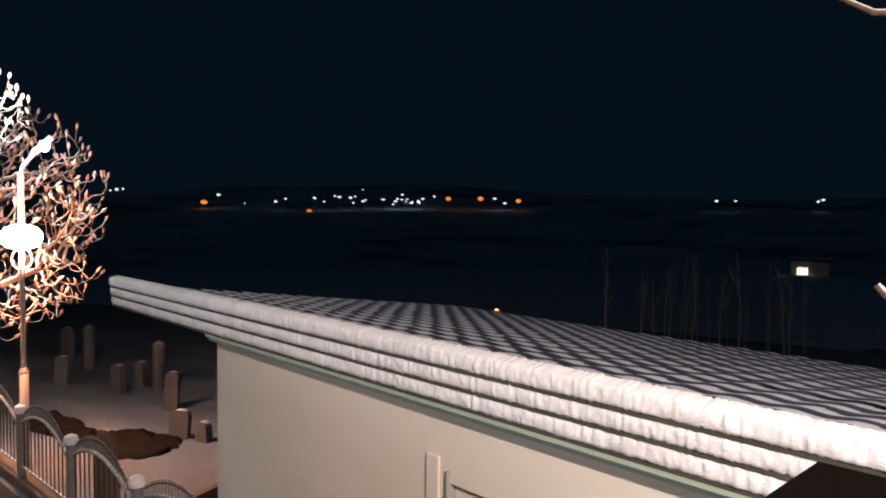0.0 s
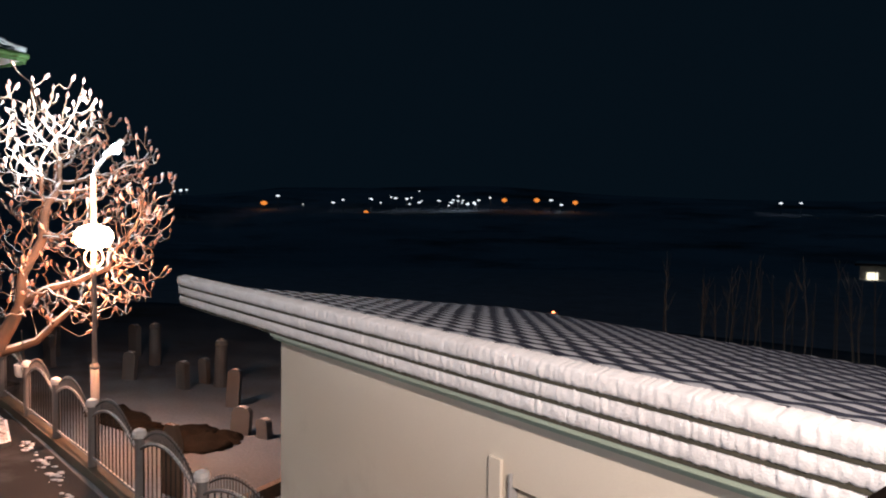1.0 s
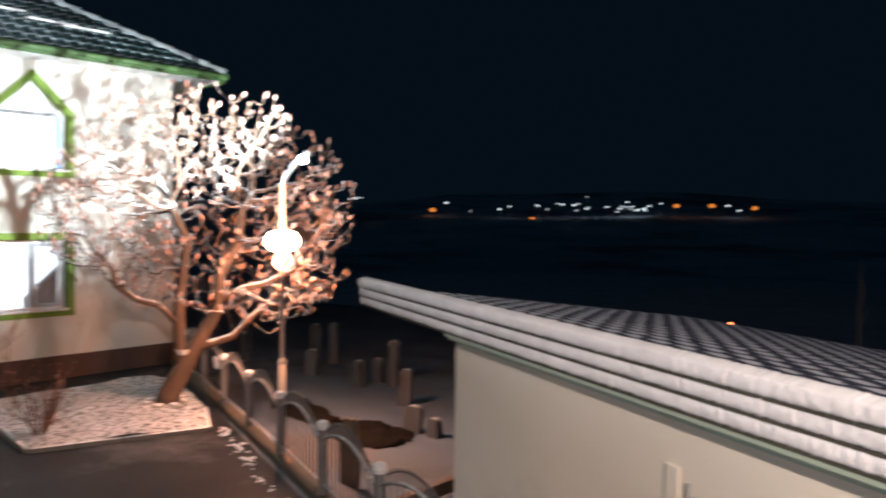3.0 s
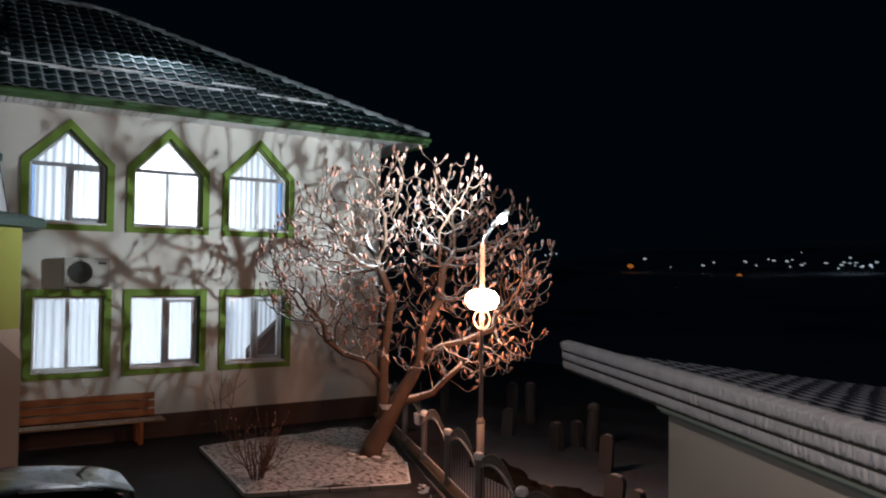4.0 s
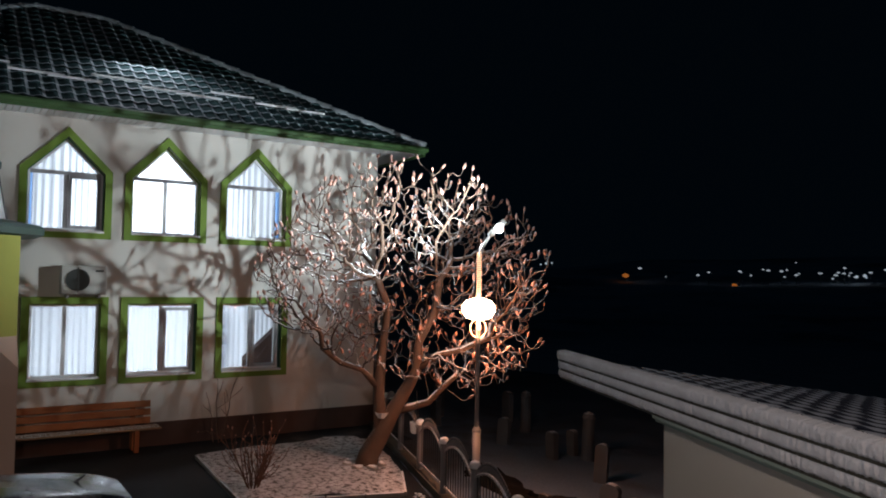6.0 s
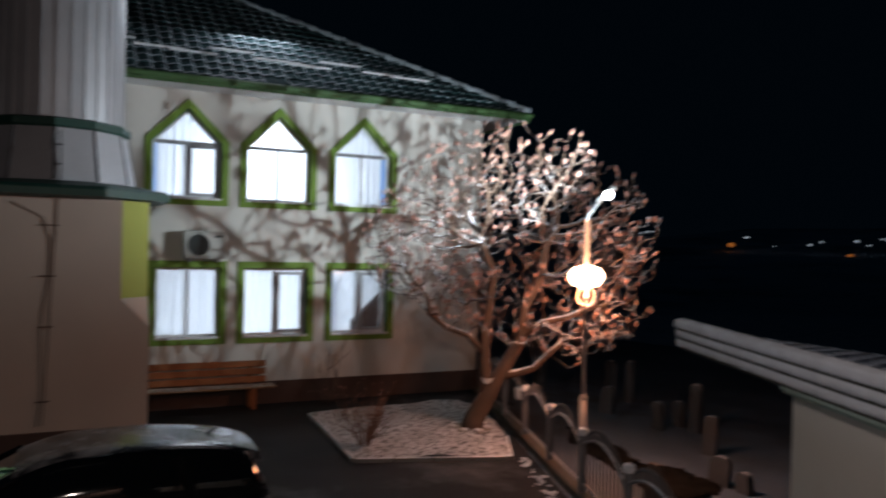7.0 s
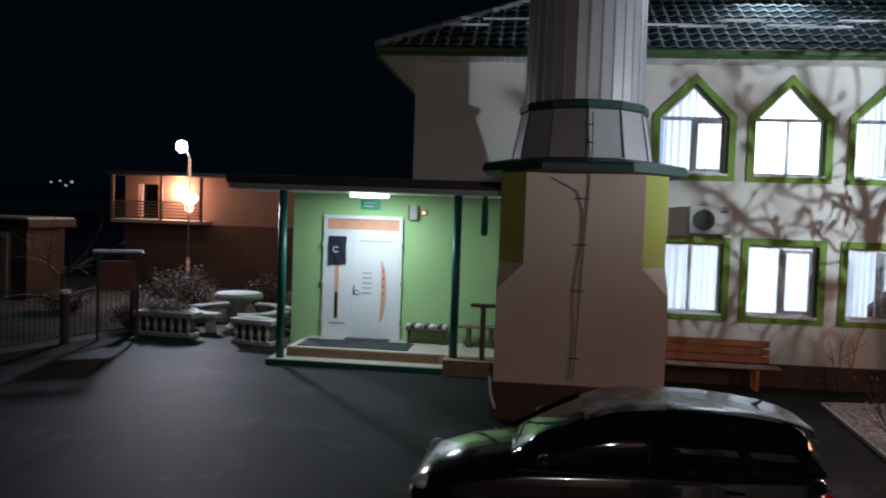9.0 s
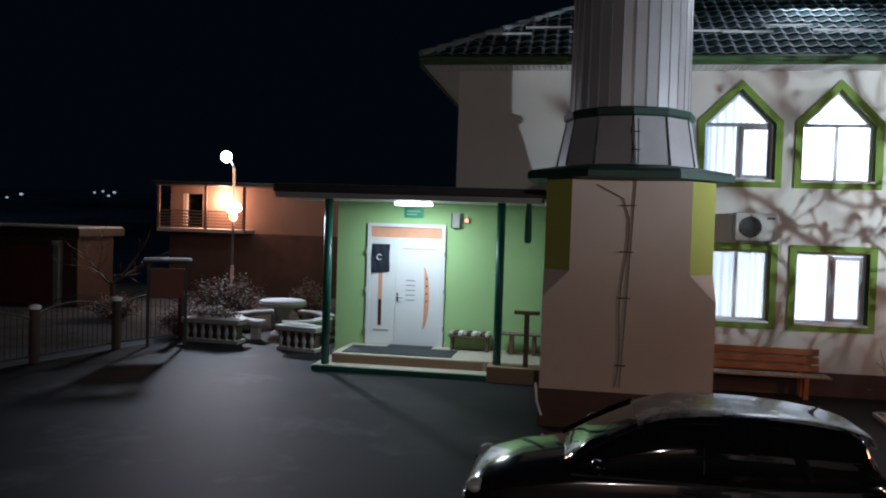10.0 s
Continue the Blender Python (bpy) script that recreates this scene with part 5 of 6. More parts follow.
for sx in (-1, 1):
    part("pillar", tube(B(), [(sx * 0.635, -H + 0.95, 0.885), (sx * 0.615, -H + 1.22, 1.045), (sx * 0.603, -H + 1.45, 1.18), (sx * 0.592, -H + 1.70, 1.295)], 0.018, 8), CARPAINT, car)
    part("pillar", tube(B(), [(sx * 0.755, 0.30, 0.93), (sx * 0.69, 0.30, 1.16), (sx * 0.595, 0.30, 1.36)], 0.010, 6), CARGLASS, car)
    part("pillar", tube(B(), [(sx * 0.745, 1.22, 0.93), (sx * 0.61, 1.05, 1.36)], 0.06, 6), CARPAINT, car)
    m = part("mirror", ball(B(), (sx * 0.90, -H + 1.28, 0.97), 0.10, (0.9, 0.65, 0.75), 2), CARPAINT, car, "wing mirror", True)
    part("mirror_arm", box(B(), sx * 0.86 - 0.08, sx * 0.86 + 0.02, -H + 1.26, -H + 1.31, 0.90, 0.94), BLACK, m)
    part("headlight", ball(B(), (sx * 0.60, -H + 0.14, 0.61), 0.12, (1.1, 0.9, 0.62), 2), HEADLENS, car, "clear headlight", True)
    part("tail_light", box(B(), sx * 0.63 - 0.13, sx * 0.63 + 0.12, H - 0.13, H - 0.012, 0.68, 0.80, 0.03), REDLENS, car, "red tail light")
    for y in (0.12, 0.98):
        part("door_handle", box(B(), sx * CW - 0.012, sx * CW + 0.022, y, y + 0.16, 0.765, 0.79, 0.008), CARPAINT, car)
    part("sill_trim", box(B(), sx * CW * 0.985 - 0.015, sx * CW * 0.985 + 0.01, -0.9, 1.0, 0.845, 0.858), BLACK, car)
    for y in (-H + 0.72, H - 0.66):
        w = part("wheel", tube(B(), [(sx * (CW - 0.17), y, 0.29), (sx * (CW + 0.005), y, 0.29)], 0.29, 24), RUBBER, car, "black tyre", True)
        part("rim", tube(B(), [(sx * (CW - 0.02), y, 0.29), (sx * (CW + 0.012), y, 0.29)], [0.19, 0.185], 20), SHEET, w, "alloy rim")
        for k in range(5):
            a = k * 2 * math.pi / 5
            part("spoke", tube(B(), [(sx * (CW + 0.016), y, 0.29), (sx * (CW + 0.014), y + 0.17 * math.cos(a), 0.29 + 0.17 * math.sin(a))], 0.022, 5), CHROME, w)
part("grille", box(B(), -0.38, 0.38, -H - 0.005, -H + 0.03, 0.36, 0.50, 0.01), BLACK, car)
part("number_plate", box(B(), -0.25, 0.25, H - 0.01, H + 0.012, 0.52, 0.62, 0.004), PVC, car)
part("wiper", tube(B(), [(0.05, H - 0.13, 1.0), (0.32, H - 0.12, 1.02)], 0.010, 5), BLACK, car)
part("antenna", tube(B(), [(0, 1.40, 1.40), (0, 1.50, 1.475)], [0.022, 0.006], 6), BLACK, car)

# ---- graveyard ----
rng = random.Random(7)


def gravestone(x, y, h, w, kind, label, tilt=0):
    st = thing("gravestone", (x, y, ground_height(x, y) - 0.05), label, "gravestone", "gravestones", turn=rng.uniform(-25, 25) + 20)
    if kind == "column":
        bm = lathe(B(), [(w * 0.55, 0), (w * 0.5, 0.1), (w * 0.44, h * 0.85), (w * 0.5, h * 0.88), (w * 0.4, h * 0.96), (0.03, h)], 12)
    else:
        half, n = w / 2, 8
        loop = [(-half, 0, 0), (half, 0, 0), (half, 0, h - half * 0.7)] + [(half * math.cos(q), 0, h - half * 0.7 + half * 0.7 * math.sin(q)) for q in np.linspace(0.25, math.pi - 0.25, n)] + [(-half, 0, h - half * 0.7)]
        bm = slab(B(), [loop], (0, 0.14, 0))
    bmesh.ops.rotate(bm, verts=bm.verts, cent=(0, 0, 0), matrix=Matrix.Rotation(radians(tilt), 3, "Y"))
    part("stone", bm, STONE, st)


for x, y, h, w, k, t in ((-12.3, 14.7, 1.15, 0.30, "column", 2), (-12.75, 14.6, 0.62, 0.24, "slab", -3), (-10.5, 13.3, 0.82, 0.26, "slab", 3), (-12.5, 13.75, 0.66, 0.28, "slab", -2), (-14.2, 13.7, 0.70, 0.30, "slab", 4), (-15.6, 15.6, 1.15, 0.30, "column", 0),
                         (-17.0, 16.0, 0.9, 0.36, "slab", 0), (-8.95, 11.95, 0.55, 0.34, "slab", 5), (-8.45, 12.0, 0.40, 0.26, "slab", -6), (-18.0, 14.3, 1.1, 0.3, "slab", 2), (-16.6, 13.3, 0.8, 0.3, "slab", -4)):
    gravestone(x, y, h, w, k, "tall pale grave column in the snow" if k == "column" else "upright pale gravestone standing in thin snow", t)
for x, y, ax, ay in ((-9.5, 11.1, 1.05, 0.7), (-11.3, 11.3, 1.5, 0.5), (-9.0, 11.6, 0.5, 0.4)):
    plot = thing("grave_plot", (x, y, ground_height(x, y)), "mound of dark bare earth on a grave", "grave", turn=-18)
    bm = ball(B(), (0, 0, -0.02), 1.0, (ax, ay, 0.10), 4)
    for v in bm.verts:
        swell = 1 + 0.35 * noise.noise((v.co.x * 2.2, v.co.y * 2.2, x + 3)) + 0.12 * noise.noise((v.co.x * 9, v.co.y * 9, x))
        v.co.x, v.co.y = v.co.x * swell, v.co.y * swell
        v.co.z += 0.06 * noise.noise((v.co.x * 5, v.co.y * 5, x)) + 0.04 * noise.noise((v.co.x * 14, v.co.y * 14, x))
    part("earth", bm, EARTH, plot, "dark bare earth", True)
post = thing("grave_marker", (-7.2, 9.0, ground_height(-7.2, 9.0) - 0.05), "dark carved marker post behind the fence", "marker")
part("board", slab(B(), [[(-0.17, 0, 0), (0.17, 0, 0), (0.17, 0, 0.75), (0.08, 0, 0.98), (-0.08, 0, 0.98), (-0.17, 0, 0.75)]], (0, 0.08, 0)), WOOD_GREY, post)
beam = thing("timber_beam", (-5.1, 8.55, ground_height(-5.1, 8.55) - 0.1), "weathered timber beam leaning by the fence", "beam", turn=35)
part("beam", tube(B(), [(-0.5, 0, 0.5), (0.5, 0, 0.95)], 0.10, 4), WOOD_GREY, beam)
part("prop", box(B(), 0.25, 0.35, -0.05, 0.05, -0.1, 0.85), WOOD_GREY, beam)
for k in range(2):
    part("prop", box(B(), -0.42 + 0.1 * k, -0.36 + 0.1 * k, -0.04, 0.04, -0.1, 0.55), WOOD_GREY, beam)

# saplings down the slope behind the garage
rng = random.Random(23)
for k in range(26):
    az = radians(rng.uniform(1.0, 15.5))
    r = rng.uniform(24, 34)
    x, y = 0.8 - r * math.sin(az), 2.2 + r * math.cos(az)
    sp = thing("sapling", (x, y, ground_height(x, y) - 0.05), "thin bare sapling on the dark slope", "tree", "saplings on the slope")
    hgt = rng.uniform(2.6, 4.0)
    bm, tips = B(), []
    lean = V((rng.gauss(0, 0.05), rng.gauss(0, 0.05), 1))
    tube(bm, [V((0, 0, 0)), lean * hgt * 0.5 + V((rng.gauss(0, 0.06), 0, 0)), lean * hgt], [0.026, 0.018, 0.006], 5)
    for j in range(5):
        z = hgt * rng.uniform(0.35, 0.9)
        a = rng.uniform(0, 6.28)
        tube(bm, [lean * z, lean * z + V((0.25 * math.cos(a), 0.25 * math.sin(a), 0.55))], [0.012, 0.005], 4)
    part("stem", bm, PALE_BARK, sp)

# ---- west side: gate fence, sign, planters, table ----
arched_fence("boundary_fence", [(-10.9, -10.45), (-13.55, -9.82), (-15.63, -9.30), (-17.45, -8.63)], 0.06, 1.16, (PLINTH, IRON_DARK, IRON_BARE), "dark iron boundary fence with arched rails and stout posts", 0.13, 0.10)
board = thing("notice_board", (-16.3, -8.42, 0), "roofed notice board on two thin posts with snow on top", "notice board", turn=-62)
for x in (-0.42, 0.42):
    part("post", box(B(), x - 0.035, x + 0.035, -0.035, 0.035, 0, 2.0, 0.006), IRON_DARK, board)
part("panel", box(B(), -0.38, 0.38, -0.02, 0.02, 1.15, 1.85, 0.006), RED_DOOR, board)
part("roof", box(B(), -0.55, 0.55, -0.16, 0.16, 2.0, 2.05, 0.01), IRON_DARK, board)
part("snow", box(B(), -0.54, 0.54, -0.15, 0.15, 2.052, 2.10, 0.02), SNOW, board, "cap of snow")


def planter(place, length, turn, label):
    pl = thing("planter", place, label, "planter", "concrete planters", turn)
    part("base", box(B(), -length / 2, length / 2, -0.22, 0.22, 0, 0.10, 0.02), CONCRETE, pl)
    part("rim", box(B(), -length / 2 - 0.04, length / 2 + 0.04, -0.25, 0.25, 0.47, 0.60, 0.025), CONCRETE, pl, "thick rim with snow")
    part("core", box(B(), -length / 2 + 0.06, length / 2 - 0.06, -0.12, 0.12, 0.10, 0.47), PLINTH, pl)
    n = int(length / 0.19)
    for k in range(n):
        x = -length / 2 + (k + 0.5) * length / n
        part("baluster", lathe(B(), [(0.05, 0.10), (0.035, 0.16), (0.062, 0.25), (0.035, 0.38), (0.055, 0.47)], 8, (x, -0.18)), CONCRETE, pl)
    bm = ball(B(), (0, 0, 0.60), 1.0, (length / 2 - 0.02, 0.2, 0.06), 2)
    part("snow", bm, SNOW, pl, "snow on the soil", True)


planter((-17.28, -7.68, 0), 1.50, 86, "concrete baluster planter topped with snow")
planter((-16.80, -5.28, 0), 1.05, 78, "short concrete baluster planter topped with snow")
table = thing("garden_table", (-19.26, -6.66, 0), "round concrete garden table under snow", "table")
part("top", lathe(B(), [(0.60, 0.74), (0.64, 0.76), (0.64, 0.83), (0.60, 0.85)], 28), CONCRETE, table)
part("snow", lathe(B(), [(0.62, 0.852), (0.63, 0.88), (0.57, 0.91)], 28), SNOW, table, "disc of snow", True)
part("pedestal", lathe(B(), [(0.34, 0), (0.22, 0.1), (0.16, 0.4), (0.28, 0.74)], 16), CONCRETE, table)
for a0 in (20, 110, 200, 290):
    seat = thing("garden_bench", (-19.26, -6.66, 0), "curved concrete garden bench under snow", "bench", "benches round the garden table")
    for nm, z0, z1, mt, grow_by in (("seat", 0.38, 0.46, CONCRETE, 0.0), ("snow", 0.462, 0.50, SNOW, -0.01)):
        bm, cols = B(), []
        for q in np.linspace(radians(a0), radians(a0 + 68), 10):
            cols.append([bm.verts.new((r * math.cos(q), r * math.sin(q), z)) for r, z in ((1.05, z0), (1.42, z0), (1.42 + grow_by, z1), (1.05 - grow_by, z1))])
        for a, b in zip(cols, cols[1:]):
            for k in range(4):
                bm.faces.new((a[k], a[(k + 1) % 4], b[(k + 1) % 4], b[k]))
        bm.faces.new(cols[0])
        bm.faces.new(cols[-1][::-1])
        part(nm, bm, mt, seat)
    for off in (10, 58):
        q = radians(a0 + off)
        part("leg", box(B(), 1.23 * math.cos(q) - 0.11, 1.23 * math.cos(q) + 0.11, 1.23 * math.sin(q) - 0.11, 1.23 * math.sin(q) + 0.11, 0, 0.378, 0.02), CONCRETE, seat)


def bush(place, rx, ry, h, n, label, seed):
    """A dense low bush: wiry stems and many small snow-dusted leaves."""
    rng = random.Random(seed)
    bu = thing("bush", place, label, "bush")
    stems, leaves = B(), B()
    for k in range(n):
        a, f = rng.uniform(0, 6.28), math.sqrt(rng.random())
        top = V((rx * f * math.cos(a), ry * f * math.sin(a), h * (1 - 0.55 * f * f) * rng.uniform(0.55, 1.05)))
        foot = V((top.x * 0.35, top.y * 0.35, 0))
        mid = foot.lerp(top, 0.6) + V((rng.gauss(0, 0.05), rng.gauss(0, 0.05), 0.08))
        tube(stems, [foot, mid, top], [0.012, 0.008, 0.004], 4)
        for j in range(26):
            p = mid.lerp(top, rng.uniform(0, 1.1)) + V((rng.gauss(0, 0.07), rng.gauss(0, 0.07), rng.gauss(0, 0.05)))
            d1, d2 = V((rng.gauss(0, 1), rng.gauss(0, 1), rng.gauss(0, 0.5))).normalized(), V((rng.gauss(0, 1), rng.gauss(0, 1), rng.gauss(0, 0.5))).normalized()
            s = rng.uniform(0.025, 0.05)
            leaves.faces.new([leaves.verts.new(q) for q in (p, p + d1 * s + d2 * s * 0.5, p + d1 * 2 * s, p + d1 * s - d2 * s * 0.5)])
    tagged(part("twig_mass", stems, STEM, bu), kind="stuff")
    tagged(part("leaf_mass", leaves, LEAF, bu, "small brown leaves dusted with snow"), kind="stuff")


LEAF = material("frosted_leaf", (0.26, 0.13, 0.085), 0.9, var=0.4, scale=20, fine=60, snow=0.58)
bush((-20.7, -9.0, 0), 1.25, 1.2, 1.55, 230, "rounded reddish bush dusted with snow", 31)
bush((-18.1, -8.9, 0), 0.7, 0.6, 0.95, 110, "low bush dusted with snow by the fence", 32)
bush((-17.28, -7.68, 0.55), 0.25, 0.65, 0.35, 60, "small snowy plants filling the planter", 33)
bush((-22.3, -7.0, 0), 0.7, 0.7, 1.3, 110, "dry grassy bush behind the table", 34)
bush((-20.3, -12.3, 0), 0.9, 0.8, 0.8, 90, "low snowy bush behind the fence", 35)


def bare_tree(place, seed, height, label):
    rng = random.Random(seed)
    t = thing("bare_tree", place, label, "tree")
    bm, tips = B(), []
    tube(bm, [V((0, 0, 0)), V((0.03, 0, height * 0.35))], [0.08, 0.06], 8)
    for k in range(6):
        a = k * 1.05
        grow(rng, bm, tips, V((0.03, 0, height * 0.33)), V((math.cos(a), math.sin(a), 0.7)).normalized(), height * 0.36, 0.035, 3, 0.15, 0.45, 0.02, 0.66, 2)
    part("trunk", bm, BARK, t)


bare_tree((-21.5, -13.1, 0), 41, 2.7, "small bare fruit tree behind the fence")

# distant west buildings
hut = thing("west_garage", (-22.4, -19.2, 0), "low flat-roofed garage with a red-brown door", "garage")
part("wall", box(B(), -2.0, 0, -4.5, 4.25, 0, 2.30), PLINTH, hut)
part("roof", box(B(), -2.3, 0.3, -4.8, 4.5, 2.30, 2.58, 0.02), IRON_DARK, hut)
part("snow", box(B(), -2.25, 0.28, -4.7, 4.45, 2.582, 2.64, 0.02), SNOW, hut, "sheet of snow on the roof")
part("door", box(B(), 0.0, 0.05, 0.2, 3.4, 0, 1.95, 0.01), RED_DOOR, hut, "red-brown garage door")
part("pier", box(B(), 0.0, 0.22, 3.5, 3.72, 0, 2.15, 0.02), CONCRETE, hut, "pale concrete pier")
part("sign_plate", box(B(), 0.222, 0.24, 3.48, 3.70, 2.0, 2.16, 0.004), PALE_GREEN, hut)
house = thing("balcony_house", (-29.0, -12.5, 0), "peach plastered house with a railed balcony", "house")
part("wall", slab(B(), [[(0, -2.8, 0), (0, 6.5, 0), (0, 6.5, 4.3), (0, -2.8, 4.3)], [(0, -2.25, 2.62), (0, -1.4, 2.62), (0, -1.4, 4.0), (0, -2.25, 4.0)]], (-0.3, 0, 0)), PEACH, house)
part("lower_wall", box(B(), 0.002, 0.05, -2.8, 6.5, 0, 2.45), PLINTH, house)
part("core", box(B(), -5, -0.31, -2.8, 6.5, 0, 4.3), PEACH, house)
part("roof", box(B(), -5.3, 1.2, -3.0, 6.8, 4.30, 4.44, 0.02), IRON_DARK, house)
part("balcony", box(B(), 0.052, 1.1, -2.8, 0.9, 2.46, 2.60, 0.01), CONCRETE, house)
win = part("balcony_door", box(B(), -0.28, -0.22, -2.25, -1.4, 2.62, 4.0), CARGLASS, house, "dark balcony door")
part("door_frame", box(B(), -0.215, -0.18, -2.22, -2.14, 2.62, 4.0), PVC, win)
for k in range(6):
    part("balcony_rail", box(B(), 1.05, 1.09, -2.8, 0.9, 2.66 + 0.12 * k, 2.715 + 0.12 * k), WOOD_GREY, house)
for y in (-2.75, -0.75, 0.85):
    part("balcony_post", box(B(), 1.0, 1.1, y - 0.05, y + 0.05, 2.6, 4.29), WOOD_GREY, house)

blamp = thing("wall_lamp", (-28.95, -12.9, 3.75), "small warm globe lamp on the balcony wall", "lamp")
part("backplate", box(B(), -0.05, 0.0, -0.06, 0.06, -0.06, 0.06, 0.006), BLACK, blamp)
part("globe", ball(B(), (0.09, 0, 0), 0.09, (1, 1, 1), 2), WARM, blamp, "glowing warm globe", True)

# ---- what stands round the camera ----
structure("wall_house", box(B(), 3.3, 3.55, -9, 3.15, 0, 6.2), PEACH, "plain plastered house wall behind the balcony")
structure("floor_balcony", box(B(), -0.25, 3.295, -2.6, 3.15, 1.50, 1.66), KERB, "concrete balcony slab")
structure("wall_balcony", box(B(), -0.1, 3.29, -2.55, 3.1, 0, 1.495), PEACH, "plain wall under the balcony")
flood = thing("floodlight", (3.298, 1.5, 5.08), "black floodlight on an arm from the house wall", "floodlight")
part("bracket", box(B(), -0.03, 0, -0.06, 0.06, -0.06, 0.06, 0.006), BLACK, flood)
part("arm", tube(B(), [(-0.02, 0, 0), (-0.5, 0, 0.04), (-0.85, 0, -0.02)], 0.015, 8), BLACK, flood)
part("case", box(B(), -0.95, -0.75, -0.10, 0.10, -0.06, -0.02, 0.012), BLACK, flood)
pillar = thing("gate_pillar", (1.0, 4.40, -0.045), "brick-brown pillar with a hipped coping", "pillar", turn=-23)
part("shaft", box(B(), -0.17, 0.17, -0.14, 0.14, 0.0, 2.50, 0.01), STUCCO_TAN, pillar)
bm = B()
lo = [bm.verts.new((x, y, 2.5)) for x, y in ((-0.30, -0.22), (0.30, -0.22), (0.30, 0.22), (-0.30, 0.22))]
l2 = [bm.verts.new((x, y, 2.545)) for x, y in ((-0.30, -0.22), (0.30, -0.22), (0.30, 0.22), (-0.30, 0.22))]
tp = [bm.verts.new((x, 0, 2.72)) for x in (-0.14, 0.14)]
for f in ((lo[3], lo[2], lo[1], lo[0]), *[(lo[i], lo[(i + 1) % 4], l2[(i + 1) % 4], l2[i]) for i in range(4)], (l2[0], l2[1], tp[1], tp[0]), (l2[1], l2[2], tp[1]), (l2[2], l2[3], tp[0], tp[1]), (l2[3], l2[0], tp[0])):
    bm.faces.new(f)
part("coping", bm, BROWN_ROOF, pillar, "dark brown hipped coping")
corner_tree = thing("garden_tree", (4.1, 5.2, 0), "bare garden tree with snowy twigs", "tree")
bm, tips = B(), []
tube(bm, [V((0, 0, 0)), V((0, 0.05, 1.6)), V((-0.1, 0.1, 3.2)), V((-0.2, 0.2, 4.6))], [0.14, 0.12, 0.09, 0.05], 10)
tube(bm, [V((-0.15, 0.15, 3.85)), V((-1.4, 0.25, 3.93)), V((-2.6, 0.27, 3.97)), V((-3.1, 0.27, 4.03)), V((-3.27, 0.27, 4.13))], [0.04, 0.026, 0.016, 0.012, 0.007], 6)
tube(bm, [V((-0.05, 0.08, 2.5)), V((-1.6, 0.05, 2.84)), V((-2.6, 0.07, 2.92)), V((-2.99, 0.07, 2.98)), V((-3.07, 0.07, 3.07))], [0.035, 0.022, 0.018, 0.016, 0.013], 6)
for k in range(5):
    grow(random.Random(60 + k), bm, tips, V((-0.15, 0.15, 3.6 + 0.2 * k)), V((math.cos(k), math.sin(k * 1.3), 0.9)).normalized(), 1.2, 0.03, 2, 0.2, 0.4, 0.02, 0.7, 2)
part("trunk", bm, BARK, corner_tree, smooth=True)

# ---- far lights ----


def far_light(az, el, r, size, mat, label, stretch=1.0):
    a = radians(az)
    x, y, z = 0.87 - r * math.sin(a), 2.27 + r * math.cos(a), 3.3 + r * math.tan(radians(el))
    foot = min(ground_height(x, y), z - 2)
    lt = thing("far_street_lamp", (x, y, foot), label, "street lamp", "lights of the far village")
    part("mast", tube(B(), [(0, 0, 0), (0, 0, z - foot)], 0.25, 5), POLE, lt)
    part("globe", ball(B(), (0, 0, z - foot), size, (stretch, stretch, 0.75), 1), mat, lt)


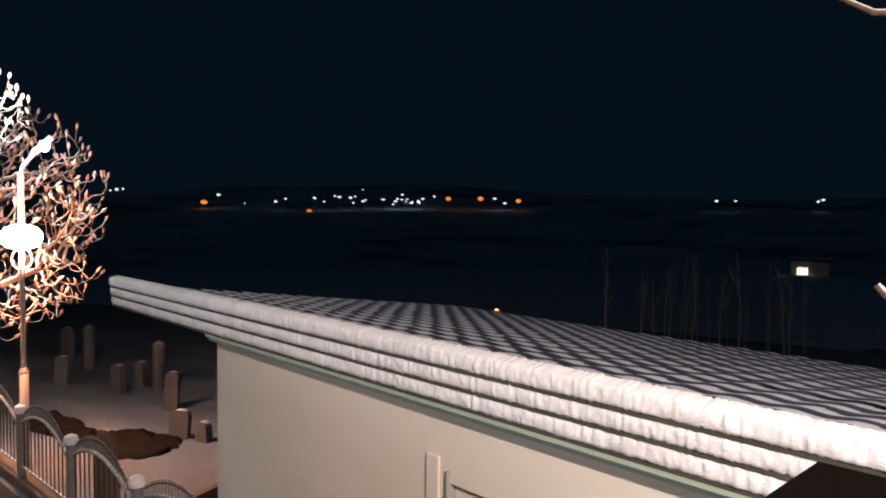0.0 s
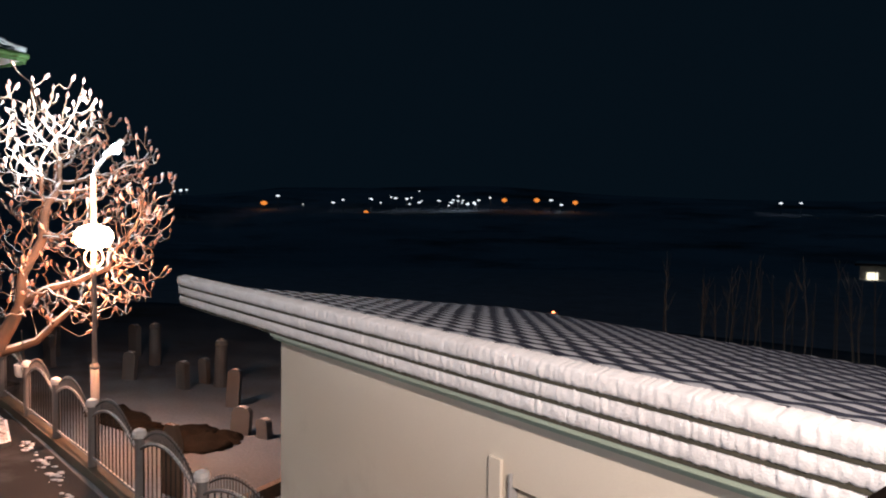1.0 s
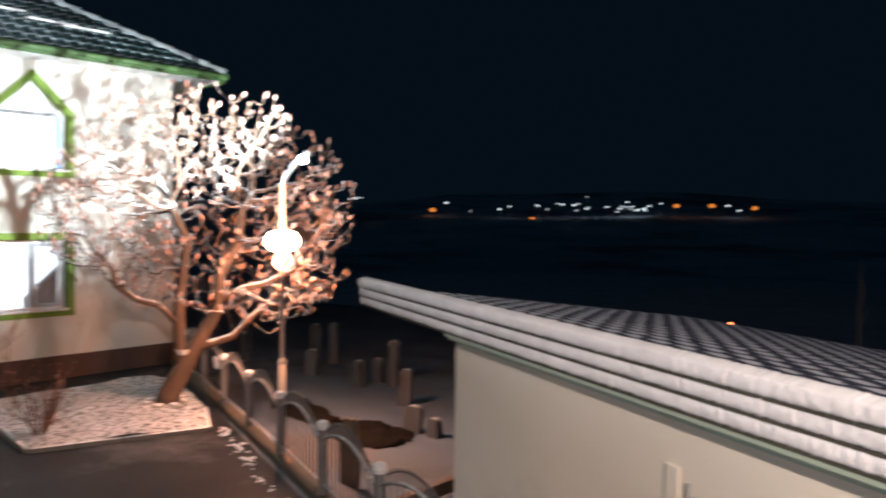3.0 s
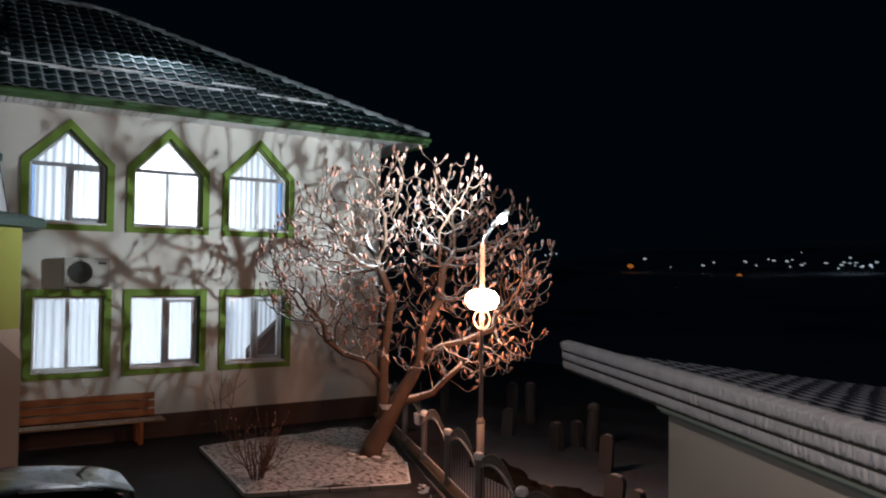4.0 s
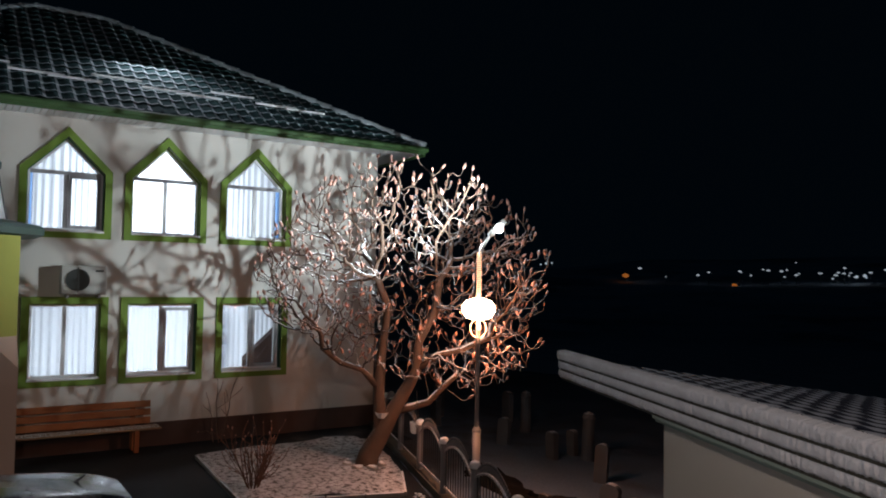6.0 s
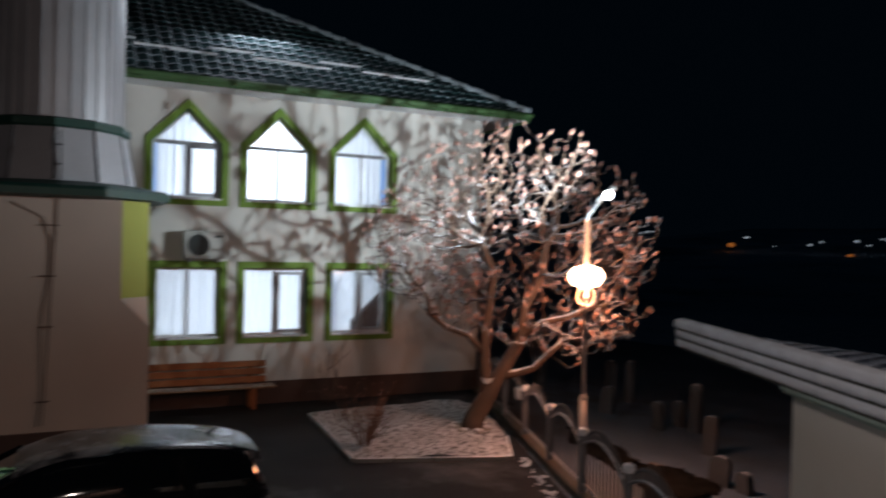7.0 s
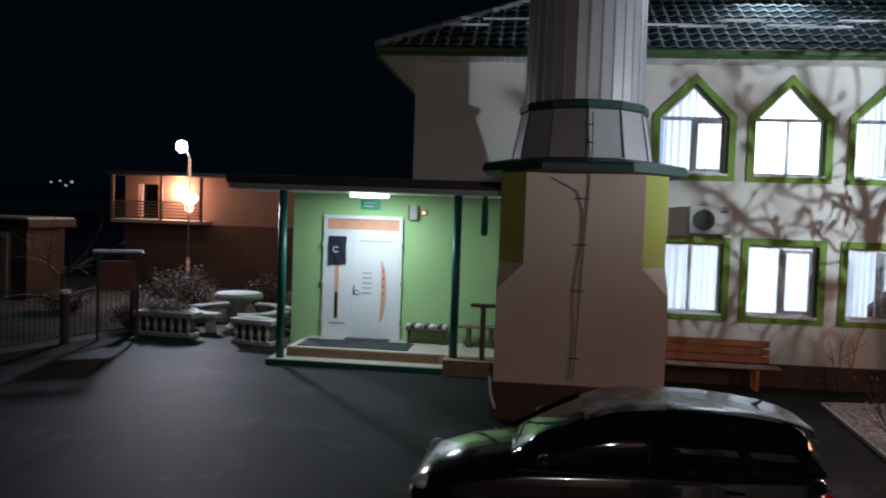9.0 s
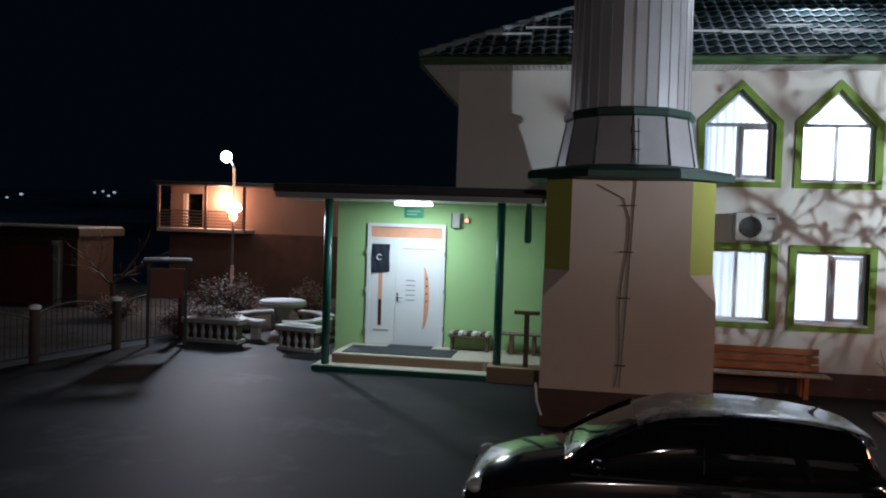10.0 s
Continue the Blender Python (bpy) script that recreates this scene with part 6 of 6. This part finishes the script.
rng = random.Random(2)
FAR_WHITE = [(42.54, 1.12), (40.75, 0.54), (38.58, 0.69), (37.87, 0.9), (35.85, 1.0), (35.12, 0.72), (34.35, 1.14), (34.02, 1.07), (33.2, 1.03), (32.87, 1.12), (32.3, 1.62), (30.1, 0.57), (29.77, 0.98), (29.4, 1.28), (29.14, 0.78), (28.15, 0.67), (27.9, 1.0), (27.07, 1.18), (22.61, 1.05), (21.86, 0.72), (7.01, 0.96), (5.76, 0.97), (0.62, 0.94), (0.32, 1.05)]
FAR_AMBER = [(43.53, 0.59), (36.86, -0.24), (36.18, 0.02), (26.02, 1.02), (23.65, 1.04), (20.87, 0.89)]
FAR_WEST = [(128.69, 0.73), (127.9, 0.98), (123.56, 1.28), (123.04, 1.38), (122.34, 1.34), (122.69, 1.09), (49.6, 1.3), (49.2, 1.38), (48.8, 1.42)]
for az, el in FAR_WHITE:
    far_light(az, el, 905, rng.uniform(0.9, 1.7), VILLAGE_WHITE, "tiny white light in the far village", rng.uniform(0.9, 1.6))
for k in range(12):
    far_light(rng.gauss(29.2, 0.8) if k < 7 else rng.uniform(30, 41), rng.uniform(0.55, 1.0), 905, rng.uniform(0.7, 1.3), VILLAGE_WHITE, "tiny white light in the far village", rng.uniform(1, 2.5))
for az, el in FAR_AMBER:
    far_light(az, el, 895, rng.uniform(2.6, 3.6), VILLAGE_AMBER, "tiny amber light in the far village", rng.uniform(1, 1.5))
for az, el in FAR_WEST:
    far_light(az, el, 800, rng.uniform(1.1, 1.8), VILLAGE_WHITE, "tiny white light on the far hillside")
hx, hy = 0.87 - 95 * math.sin(radians(1.4)), 2.27 + 95 * math.cos(radians(1.4))
cottage = thing("far_cottage", (hx, hy, ground_height(hx, hy)), "far cottage with one lit window", "house")
ch = 3.3 - 95 * math.tan(radians(3.85)) - ground_height(hx, hy)
part("wall", box(B(), -1.3, 2.6, 0, 4, -0.5, max(ch + 1.3, 1.0)), STUCCO, cottage)
part("roof", box(B(), -1.8, 3.1, -0.5, 4.5, max(ch + 1.3, 1.0), max(ch + 1.6, 1.3), 0.1), IRON_DARK, cottage)
part("window", box(B(), -0.6, 0.45, -0.06, -0.01, ch - 0.6, ch + 0.6), glowing("lit_pane", (1.0, 0.95, 0.72), 0.4), cottage, "lit yellow-white window")
far_light(22.35, -7.14, 30, 0.07, INDICATOR, "small orange marker light on the slope")
